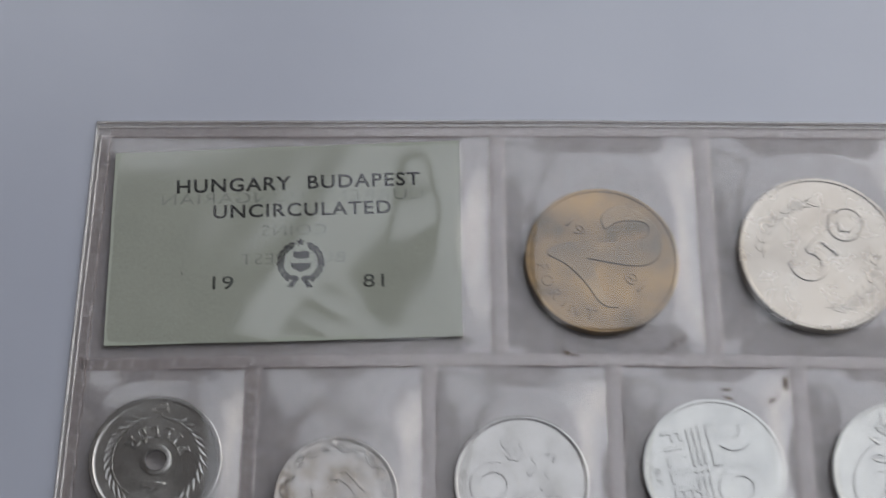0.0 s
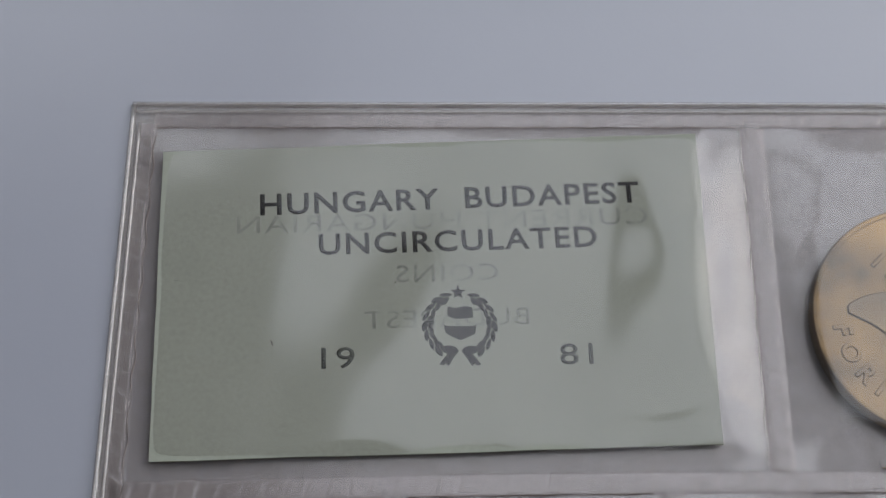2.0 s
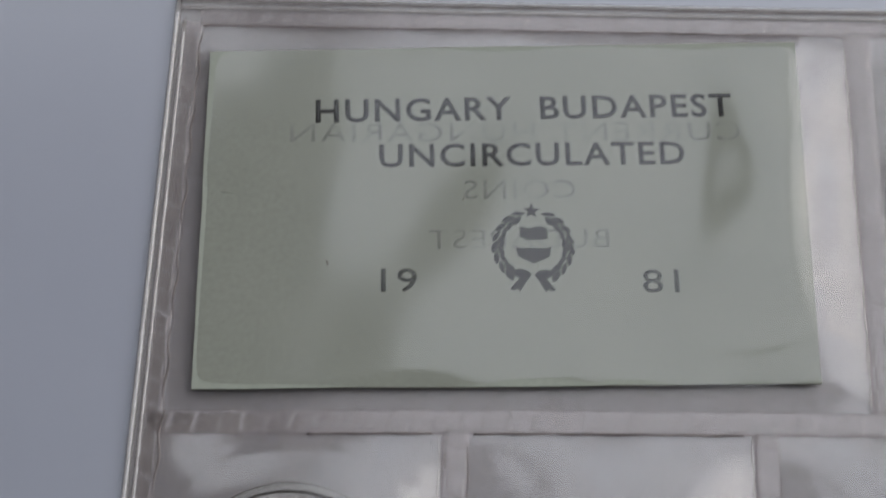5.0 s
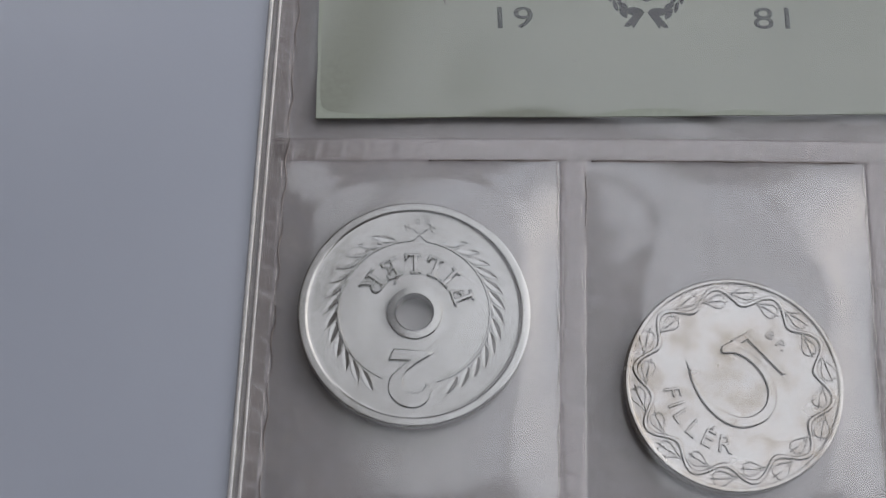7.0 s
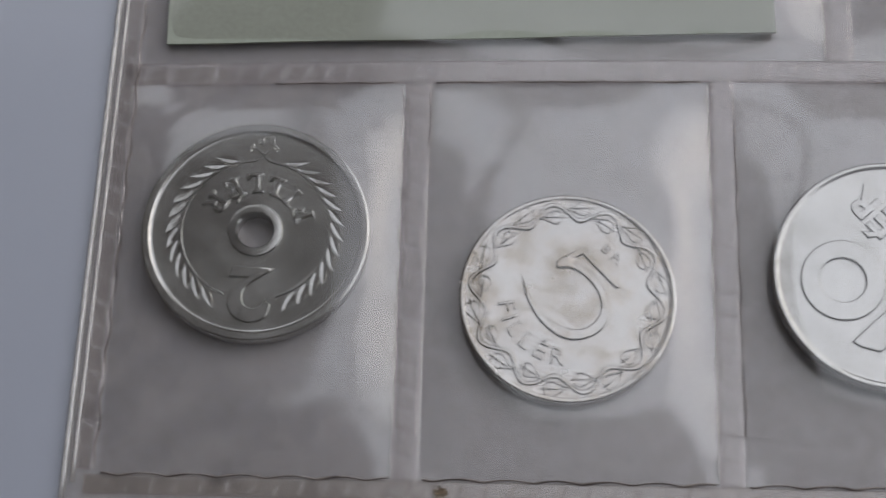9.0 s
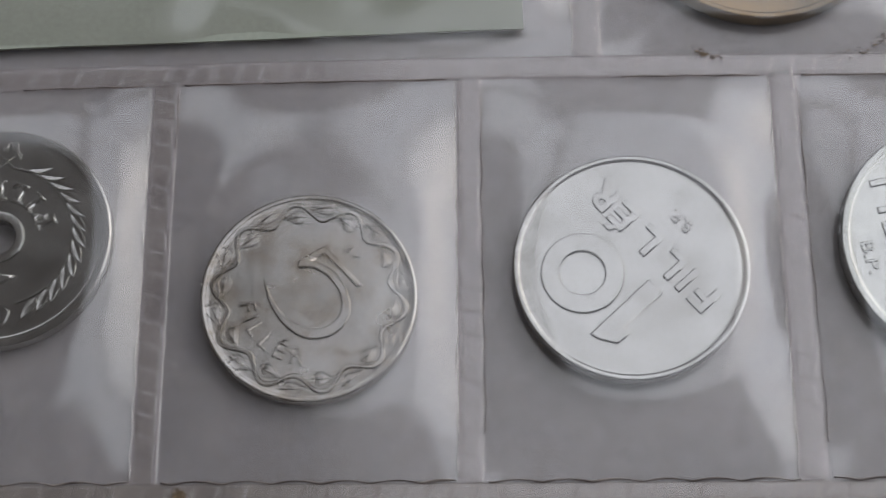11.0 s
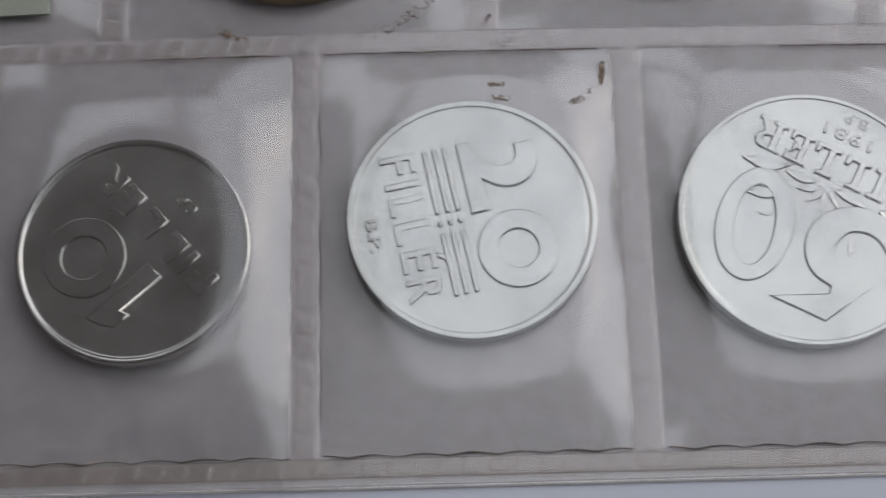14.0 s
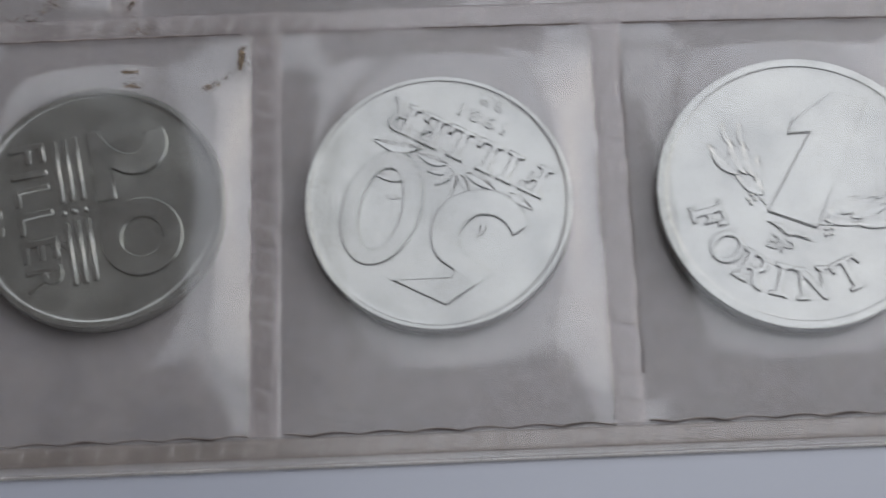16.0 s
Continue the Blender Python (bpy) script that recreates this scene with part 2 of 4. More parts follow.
def plate(loops, h=0.12, slope=0.07, z=0.0):
    """A raised flat shape with sloped sides from closed outlines; inner outlines are holes."""
    cu = bpy.data.curves.new("tmp", "CURVE")
    raised = h > 0.02
    slope = 0.115 if raised else slope
    h = 0.18 if raised else h
    cu.dimensions, cu.fill_mode = "2D", "BOTH"
    cu.extrude, cu.bevel_depth, cu.bevel_resolution, cu.offset = h / 2, slope, 0, -slope * 0.8
    for lp in loops:
        sp = cu.splines.new("POLY")
        sp.points.add(len(lp) - 1)
        for p, (x, y) in zip(sp.points, lp):
            p.co = (x, y, 0, 1)
        sp.use_cyclic_u = True
    bm = curve_bm(cu)
    bpy.data.curves.remove(cu)
    return move(bm, Matrix.Translation((0, 0, z)))


def smooth_loop(pts, sub=5):
    """Closed Catmull-Rom loop through pts."""
    out = []
    n = len(pts)
    for i in range(n):
        p = [Vector(pts[(i + k - 1) % n]) for k in range(4)]
        for s in range(sub):
            t = s / sub
            out.append(tuple(0.5 * (2 * p[1] + (p[2] - p[0]) * t + (2 * p[0] - 5 * p[1] + 4 * p[2] - p[3]) * t * t
                                    + (3 * p[1] - p[0] - 3 * p[2] + p[3]) * t ** 3)))
    return out


def smooth_path(pts, sub=5):
    ext = [tuple(2 * Vector(pts[0]) - Vector(pts[1]))] + list(pts) + [tuple(2 * Vector(pts[-1]) - Vector(pts[-2]))]
    out = []
    for i in range(len(pts) - 1):
        p = [Vector(q) for q in ext[i:i + 4]]
        for s in range(sub):
            t = s / sub
            out.append(tuple(0.5 * (2 * p[1] + (p[2] - p[0]) * t + (2 * p[0] - 5 * p[1] + 4 * p[2] - p[3]) * t * t
                                    + (3 * p[1] - p[0] - 3 * p[2] + p[3]) * t ** 3)))
    return out + [tuple(pts[-1])]


def ellipse(cx, cy, rx, ry, turn=0.0, n=48):
    c, s = math.cos(radians(turn)), math.sin(radians(turn))
    return [(cx + rx * math.cos(a) * c - ry * math.sin(a) * s, cy + rx * math.cos(a) * s + ry * math.sin(a) * c)
            for a in (2 * math.pi * i / n for i in range(n))]


def text_bm(word, x0, y0, x1, height, h=0.1, slope=0.04, weight=0.0, spacing=1.0, z=0.0, turn=0.0):
    """Raised or printed lettering: left end x0, baseline y0, right end x1, capital height."""
    raised = h > 0.02
    h, slope = (0.14, min(0.05 + 0.014 * height, 0.055 * height)) if raised else (h, slope)
    unit = height / 0.73
    cu = bpy.data.curves.new("tmp", "FONT")
    cu.body, cu.size, cu.resolution_u = word, unit, 3
    cu.space_character = spacing
    cu.offset = weight * unit
    if raised:
        cu.extrude, cu.bevel_depth, cu.bevel_resolution = h / 2, slope, 0
        cu.offset -= slope * 0.55
    bm = curve_bm(cu)
    bpy.data.curves.remove(cu)
    xs = [v.co.x for v in bm.verts]
    cap = bpy.data.curves.new("tmp", "FONT")
    cap.body, cap.size, cap.offset = "H", unit, weight * unit
    hb = curve_bm(cap)
    bpy.data.curves.remove(cap)
    ch = max(v.co.y for v in hb.verts)
    hb.free()
    sx = (x1 - x0) / (max(xs) - min(xs)) if x1 is not None else height / ch
    bmesh.ops.translate(bm, vec=(-min(xs), 0, 0), verts=bm.verts)
    bmesh.ops.scale(bm, vec=(sx, height / ch, 1), verts=bm.verts)
    if not raised:
        solid(bm, h, slope)
    return move(bm, pose(x0, y0, z, 0, 0, turn))


def solid(bm, h, slope=0.04):
    """Raise flat faces by h, with the top drawn in a little."""
    bmesh.ops.remove_doubles(bm, verts=bm.verts, dist=1e-5)
    for f in bm.faces:
        if f.normal.z < 0:
            f.normal_flip()
    res = bmesh.ops.extrude_face_region(bm, geom=bm.faces[:])
    top = [g for g in res["geom"] if isinstance(g, bmesh.types.BMVert)]
    bmesh.ops.translate(bm, vec=(0, 0, h), verts=top)
    bmesh.ops.recalc_face_normals(bm, faces=bm.faces[:])


def arc_text(word, radius, height, mid, step, h=0.1, z=0.0, inward=True, weight=0.0):
    """Letters on an arc whose middle is at mid degrees; inward: tops point to the centre."""
    made, widths = [], []
    for ch in word:
        lb = text_bm(ch, 0, 0, None, height, h, weight=weight)
        xs = [v.co.x for v in lb.verts]
        move(lb, pose(-(max(xs) + min(xs)) / 2, -height / 2, 0))
        made.append(lb)
        widths.append(max(xs) - min(xs))
    total = math.radians(step * (len(word) - 1)) * radius
    gap = (total - sum(widths) + (widths[0] + widths[-1]) / 2) / (len(word) - 1)
    at = -total / 2
    for i, lb in enumerate(made):
        if i:
            at += (widths[i - 1] + widths[i]) / 2 + gap
        a = mid + math.degrees(at / radius) * (1 if inward else -1)
        move(lb, pose(radius * math.cos(radians(a)), radius * math.sin(radians(a)), z, 0, 0, a + 90 if inward else a - 90))
    return join(made)


# slab-serif capitals on a cap height of one: width, outline, holes
SERIF = {
    "I": (0.52, [[(0, 0), (0.52, 0), (0.52, 0.13), (0.37, 0.16), (0.37, 0.84), (0.52, 0.87), (0.52, 1), (0, 1), (0, 0.87), (0.15, 0.84), (0.15, 0.16), (0, 0.13)]]),
    "L": (0.78, [[(0, 0), (0.78, 0), (0.78, 0.34), (0.64, 0.34), (0.58, 0.15), (0.37, 0.15), (0.37, 0.84), (0.52, 0.87), (0.52, 1), (0, 1), (0, 0.87), (0.15, 0.84), (0.15, 0.16), (0, 0.13)]]),
    "F": (0.80, [[(0, 0), (0.52, 0), (0.52, 0.13), (0.37, 0.16), (0.37, 0.43), (0.50, 0.43), (0.54, 0.32), (0.64, 0.32), (0.64, 0.70), (0.54, 0.70), (0.50, 0.57), (0.37, 0.57), (0.37, 0.86),
                  (0.60, 0.86), (0.66, 0.68), (0.80, 0.68), (0.80, 1), (0, 1), (0, 0.87), (0.15, 0.84), (0.15, 0.16), (0, 0.13)]]),
    "E": (0.82, [[(0, 0), (0.82, 0), (0.82, 0.32), (0.68, 0.32), (0.62, 0.14), (0.37, 0.14), (0.37, 0.43), (0.50, 0.43), (0.54, 0.32), (0.64, 0.32), (0.64, 0.70), (0.54, 0.70), (0.50, 0.57), (0.37, 0.57), (0.37, 0.86),
                  (0.60, 0.86), (0.66, 0.68), (0.80, 0.68), (0.80, 1), (0, 1), (0, 0.87), (0.15, 0.84), (0.15, 0.16), (0, 0.13)]]),
    "R": (0.98, [[(0, 0), (0.50, 0), (0.50, 0.13), (0.37, 0.16), (0.37, 0.42), (0.46, 0.42), (0.66, 0.06), (0.80, 0), (0.98, 0), (0.98, 0.12), (0.86, 0.16), (0.68, 0.46), (0.82, 0.58), (0.86, 0.74),
                  (0.80, 0.90), (0.66, 0.99), (0.5, 1), (0, 1), (0, 0.87), (0.15, 0.84), (0.15, 0.16), (0, 0.13)],
                 [(0.37, 0.55), (0.37, 0.87), (0.52, 0.87), (0.61, 0.80), (0.62, 0.66), (0.55, 0.56)]]),
    "O": (0.98, [[(0.49 + 0.49 * math.cos(math.pi * k / 16), 0.5 + 0.51 * math.sin(math.pi * k / 16)) for k in range(32)],
                 [(0.49 + 0.28 * math.cos(-math.pi * k / 12), 0.5 + 0.36 * math.sin(-math.pi * k / 12)) for k in range(24)]]),
    "N": (1.02, [[(0, 0), (0.40, 0), (0.40, 0.12), (0.28, 0.15), (0.28, 0.66), (0.76, 0), (0.90, 0), (0.90, 0.86), (1.02, 0.88), (1.02, 1), (0.62, 1), (0.62, 0.88), (0.74, 0.86), (0.74, 0.36), (0.30, 1), (0, 1), (0, 0.88), (0.13, 0.85), (0.13, 0.15), (0, 0.12)]]),
    "T": (0.92, [[(0.22, 0), (0.70, 0), (0.70, 0.13), (0.57, 0.16), (0.57, 0.86), (0.74, 0.86), (0.80, 0.68), (0.92, 0.68), (0.92, 1), (0, 1), (0, 0.68), (0.12, 0.68), (0.18, 0.86), (0.35, 0.86), (0.35, 0.16), (0.22, 0.13)]]),
}


def serif_bm(ch, width, height, z):
    """One raised serif capital with its middle at the origin; É carries its accent."""
    wd, loops = SERIF["E" if ch == "É" else ch]
    fit = lambda lp: [((x / wd - 0.5) * width, (y - 0.5) * height) for x, y in lp]
    loops = [fit(lp) for lp in loops]
    if ch == "É":
        loops.append(fit([(0.34, 1.06), (0.50, 1.06), (0.68, 1.22), (0.52, 1.24)]))
    return plate(loops, 0.12, 0.05, z)


def serif_arc(word, radius, height, angles, z):
    """Serif capitals on an arc, tops towards the centre, each at its own angle."""
    return join([move(serif_bm(ch, SERIF["E" if ch == "É" else ch][0] * height, height, z),
                      pose(radius * math.cos(radians(a)), radius * math.sin(radians(a)), 0, 0, 0, a + 90)) for ch, a in zip(word, angles)])


def row_text(word, spans, y0, height, h=0.1, weight=0.0, z=0.0, turn=0.0, x=0.0, slope=0.04):
    """Capitals on one line, each letter between its own two ends."""
    out = [text_bm(ch, a, 0, c, height, h, slope, weight) for ch, (a, c) in zip(word, spans)]
    return move(join(out), pose(x, y0, z, 0, 0, turn))


def heart_leaf(length, width, h):
    """A small heart-shaped leaf along +x: raised outline, midrib and a low swollen blade."""
    half = [(0.02, 0.0), (-0.05, 0.20), (0.05, 0.40), (0.22, 0.50), (0.42, 0.44), (0.62, 0.28), (0.82, 0.11)]
    loop = smooth_loop([(x * length, y * width) for x, y in half] + [(1.05 * length, 0)] + [(x * length, -y * width) for x, y in half[:0:-1]], 2)
    bm = bmesh.new()
    rim = [bm.verts.new((x, y, 0)) for x, y in loop]
    mid = [bm.verts.new((0.4 * length + (x - 0.4 * length) * 0.55, y * 0.55, h * 0.15)) for x, y in loop]
    for k in range(len(loop)):
        bm.faces.new((rim[k - 1], rim[k], mid[k], mid[k - 1]))
    bm.faces.new(mid)
    bmesh.ops.recalc_face_normals(bm, faces=bm.faces[:])
    edge = tube([(x, y, h * 0.3) for x, y in loop], h * 0.5, closed=True, seg=5)
    rib = tube([(-0.18 * length, 0.05 * width, h * 0.3), (0.2 * length, 0, h * 0.6), (0.75 * length, 0, h * 0.5)], h * 0.4, seg=5)
    return join([bm, edge, rib])


def leaf_bm(length, width, h, bend=0.0):
    """A small raised leaf along +x with a ridge down its middle."""
    bm = bmesh.new()
    rows = []
    for t, w in ((0.0, 0.08), (0.08, 0.42), (0.2, 0.76), (0.36, 0.98), (0.52, 0.96), (0.68, 0.76), (0.84, 0.42), (1.0, 0.03)):
        x, y = t * length, bend * math.sin(math.pi * t)
        rows.append([bm.verts.new((x, y - w * width / 2, 0)), bm.verts.new((x, y - w * width * 0.42, h)), bm.verts.new((x, y, h * 0.8)),
                     bm.verts.new((x, y + w * width * 0.42, h)), bm.verts.new((x, y + w * width / 2, 0))])
    for a, c in zip(rows, rows[1:]):
        for i in range(4):
            bm.faces.new((a[i], c[i], c[i + 1], a[i + 1]))
    bm.faces.new(rows[0])
    bm.faces.new(rows[-1][::-1])
    return bm


def tube(pts, r, closed=False, seg=6):
    """A round cord through 3D points, slightly sunk at the ends."""
    bm = bmesh.new()
    rings = []
    n = len(pts)
    for i in range(n):
        a = Vector(pts[(i - 1) % n if closed else max(i - 1, 0)])
        c = Vector(pts[(i + 1) % n if closed else min(i + 1, n - 1)])
        d = (c - a).normalized()
        side = d.cross(Vector((0, 0, 1))).normalized()
        up = side.cross(d)
        rr = r if not callable(r) else r(i / max(n - 1, 1))
        rings.append([bm.verts.new(Vector(pts[i]) + rr * (math.cos(t) * side + math.sin(t) * up))
                      for t in (2 * math.pi * k / seg for k in range(seg))])
    for i in range(n if closed else n - 1):
        a, c = rings[i], rings[(i + 1) % n]
        for k in range(seg):
            bm.faces.new((a[k], a[(k + 1) % seg], c[(k + 1) % seg], c[k]))
    if not closed:
        bm.faces.new(rings[0])
        bm.faces.new(rings[-1][::-1])
    bmesh.ops.recalc_face_normals(bm, faces=bm.faces[:])
    return bm


def lathe(profile, seg=180, reeds=0, depth=0.0, closed=False):
    """Turn a profile of (radius, z, reeded) round the z axis."""
    bm = bmesh.new()
    rings = []
    for r, z, e in profile:
        if r == 0:
            rings.append([bm.verts.new((0, 0, z))])
        else:
            rings.append([bm.verts.new(((r - (depth if e and reeds and k % 2 else 0)) * math.cos(2 * math.pi * k / seg),
                                        (r - (depth if e and reeds and k % 2 else 0)) * math.sin(2 * math.pi * k / seg), z)) for k in range(seg)])
    pairs = list(zip(rings, rings[1:]))
    if closed:
        pairs.append((rings[-1], rings[0]))
    for a, c in pairs:
        for k in range(seg):
            k2 = (k + 1) % seg
            if len(a) == 1:
                bm.faces.new((a[0], c[k], c[k2]))
            elif len(c) == 1:
                bm.faces.new((a[k], c[0], a[k2]))
            else:
                bm.faces.new((a[k], c[k], c[k2], a[k2]))
    bmesh.ops.recalc_face_normals(bm, faces=bm.faces[:])
    return bm


# ---- the room, closed round the table ----
FZ = -0.75
def wall(name, x0, x1, y0, y1, z0, z1, material, label, category):
    bm = box(bmesh.new(), x0, x1, y0, y1, z0, z1)
    return tagged(part(name, bm, material, None, mm=False), label, category, kind="structure")


wall("floor", -2.2, EX_W, -2.2, 2.8, FZ - 0.1, FZ, M_FLOOR, "brown wooden floor of the room", "floor")
wall("wall_north", -2.2, EX_W, 2.8, 2.95, FZ, RZ, M_WALL, "plain dim plaster wall", "wall")
wall("wall_south", -2.2, EX_W, -2.35, -2.2, FZ, RZ, M_WALL, "plain dim plaster wall", "wall")
wall("wall_west", -2.35, -2.2, -2.2, 2.8, FZ, RZ, M_WALL, "plain dim plaster wall", "wall")
bm = bmesh.new()
box(bm, EX_W, EX_W + 0.15, -2.2, WY0, FZ, RZ)
box(bm, EX_W, EX_W + 0.15, WY1, 2.8, FZ, RZ)
box(bm, EX_W, EX_W + 0.15, WY0, WY1, FZ, WZ0)
tagged(part("wall_east", bm, M_WALL, None, mm=False), "plain plaster wall with an added wide window", "wall", kind="structure")
bm = bmesh.new()
box(bm, -2.2, NX0, -2.2, 2.8, RZ, RZ + 0.15)
box(bm, NX1, RX0, -2.2, 2.8, RZ, RZ + 0.15)
box(bm, NX0, NX1, -2.2, NY0, RZ, RZ + 0.15)
box(bm, NX0, NX1, NY1, 2.8, RZ, RZ + 0.15)
box(bm, RX1, EX_W + 0.15, RY1, 2.8, RZ, RZ + 0.15)
box(bm, RX1, EX_W + 0.15, -2.2, RY0, RZ, RZ + 0.15)
box(bm, RX0, RX1, -2.2, RY0, RZ, RZ + 0.15)
box(bm, RX0, RX1, RY1, 2.8, RZ, RZ + 0.15)
tagged(part("ceiling", bm, M_WALL, None, mm=False), "plain ceiling with a wide roof window and an added small one", "ceiling", kind="structure")
win = tagged(new("window_1"), "wide roof window letting in grey daylight", "window", kind="structure")
for i in range(3):
    bm = bmesh.new()
    (x0, x1, y0, y1) = ((RX0, RX1, RY0, RY0 + 0.05), (RX0, RX1, RY1 - 0.05, RY1), (RX0, RX0 + 0.05, RY0 + 0.05, RY1 - 0.05), (RX1 - 0.012, RX1, RY0 + 0.05, RY1 - 0.05))[i]
    part("window_frame", box(bm, x0, x1, y0, y1, RZ + 0.02, RZ + 0.09), M_FRAME, win, mm=False)
part("glazing_bar", box(bmesh.new(), SPLIT - 0.03, SPLIT + 0.03, RY0 + 0.05, RY1 - 0.05, RZ + 0.03, RZ + 0.08), M_FRAME, win, mm=False)

# unseen small roof window, added round the extra lamp
win = tagged(new("added_roof_window"), "unseen small roof window, added to brighten table and film", "window", kind="structure")
for x0, x1, y0, y1 in ((NX0, NX1, NY0, NY0 + 0.04), (NX0, NX1, NY1 - 0.04, NY1), (NX0, NX0 + 0.04, NY0 + 0.04, NY1 - 0.04), (NX1 - 0.04, NX1, NY0 + 0.04, NY1 - 0.04)):
    part("window_frame", box(bmesh.new(), x0, x1, y0, y1, RZ + 0.02, RZ + 0.09), M_FRAME, win, mm=False)

# unseen wall window, added to hold the east lamp
win = tagged(new("added_wall_window"), "unseen wide wall window, added for light from the east", "window", kind="structure")
for y0, y1, z0, z1 in ((WY0, WY1, WZ0, WZ0 + 0.03), (WY0, WY0 + 0.03, WZ0 + 0.03, WZ1 - 0.01), (WY1 - 0.03, WY1, WZ0 + 0.03, WZ1 - 0.01)):
    part("window_frame", box(bmesh.new(), EX_W + 0.06, EX_W + 0.09, y0, y1, z0, z1), M_FRAME, win, mm=False)

# ---- the table ----
table = tagged(new("table"), "table with a smooth pale lavender top", "table")
bm = box(bmesh.new(), -0.55, 0.75, -0.45, 0.45, -0.028, 0.0, 0.003)
part("tabletop", bm, M_TABLE, table, mm=False)
for lx in (-0.50, 0.70):
    for ly in (-0.40, 0.40):
        part("leg", box(bmesh.new(), lx - 0.025, lx + 0.025, ly - 0.025, ly + 0.025, FZ, -0.028), M_TABLE, table, mm=False)


# ---- the coin sleeve ----
def seam_y(x):
    """Middle of the weld between the two rows of pockets, which bows a little."""
    return 1.35 - 1.35 * ((min(max(x, 0), 160) - 82) / 82) ** 2 + 0.05


def top_y(x):
    return 36.15 + 0.0165 * min(x, 70) + 0.004 * max(x - 70, 0)


def left_x(y):
    """Outer left edge."""
    return -2.1 + 0.019 * (y - 4)


BOT = -33.9
RIGHT = 160.5
LOWER = [(-0.1, 22.75), (24.9, 48.2), (50.2, 74.6), (76.9, 101.4), (103.8, 129.6), (131.9, 157.6)]
UPPER = [(0.5, 58.3), (60.6, 89.5), (92.1, 122.8), (125.2, 157.6)]
COIN_Z = 0.16
sleeve = tagged(new("coin_sleeve"), "clear plastic coin sleeve with welded pockets lying on the table", "coin sleeve")

# back film: one sheet with a slightly skewed outline
bm = bmesh.new()
cols = [i / 40 for i in range(41)]
rows_ = []
for z in (0.03, 0.14):
    lo = [bm.verts.new((left_x(-36) + u * (RIGHT - left_x(-36)), -36.05 - 0.25 * min(1, u * 2), z)) for u in cols]
    hi = [bm.verts.new((left_x(39) + u * (RIGHT - left_x(39)), top_y(u * RIGHT) + 2.7, z)) for u in cols]
    rows_.append((lo, hi))
for (lo, hi), flip in zip(rows_, (True, False)):
    for i in range(40):
        q = (lo[i], lo[i + 1], hi[i + 1], hi[i])
        bm.faces.new(q[::-1] if flip else q)
part("back_film", bm, M_BACK, sleeve, "clear greyish backing film")


SHEETS = []


def film_z(x, y, floor):
    """Height of the pocket film at a point, or the floor given where there is only weld."""
    for xl, xr, lower, upper, z in SHEETS:
        if xl < x < xr and lower(x) < y < upper(x):
            i = int((y - lower(x)) / (upper(x) - lower(x)) * (z.shape[0] - 1))
            return float(z[i, int((x - xl) / (xr - xl) * (z.shape[1] - 1))])
    return floor


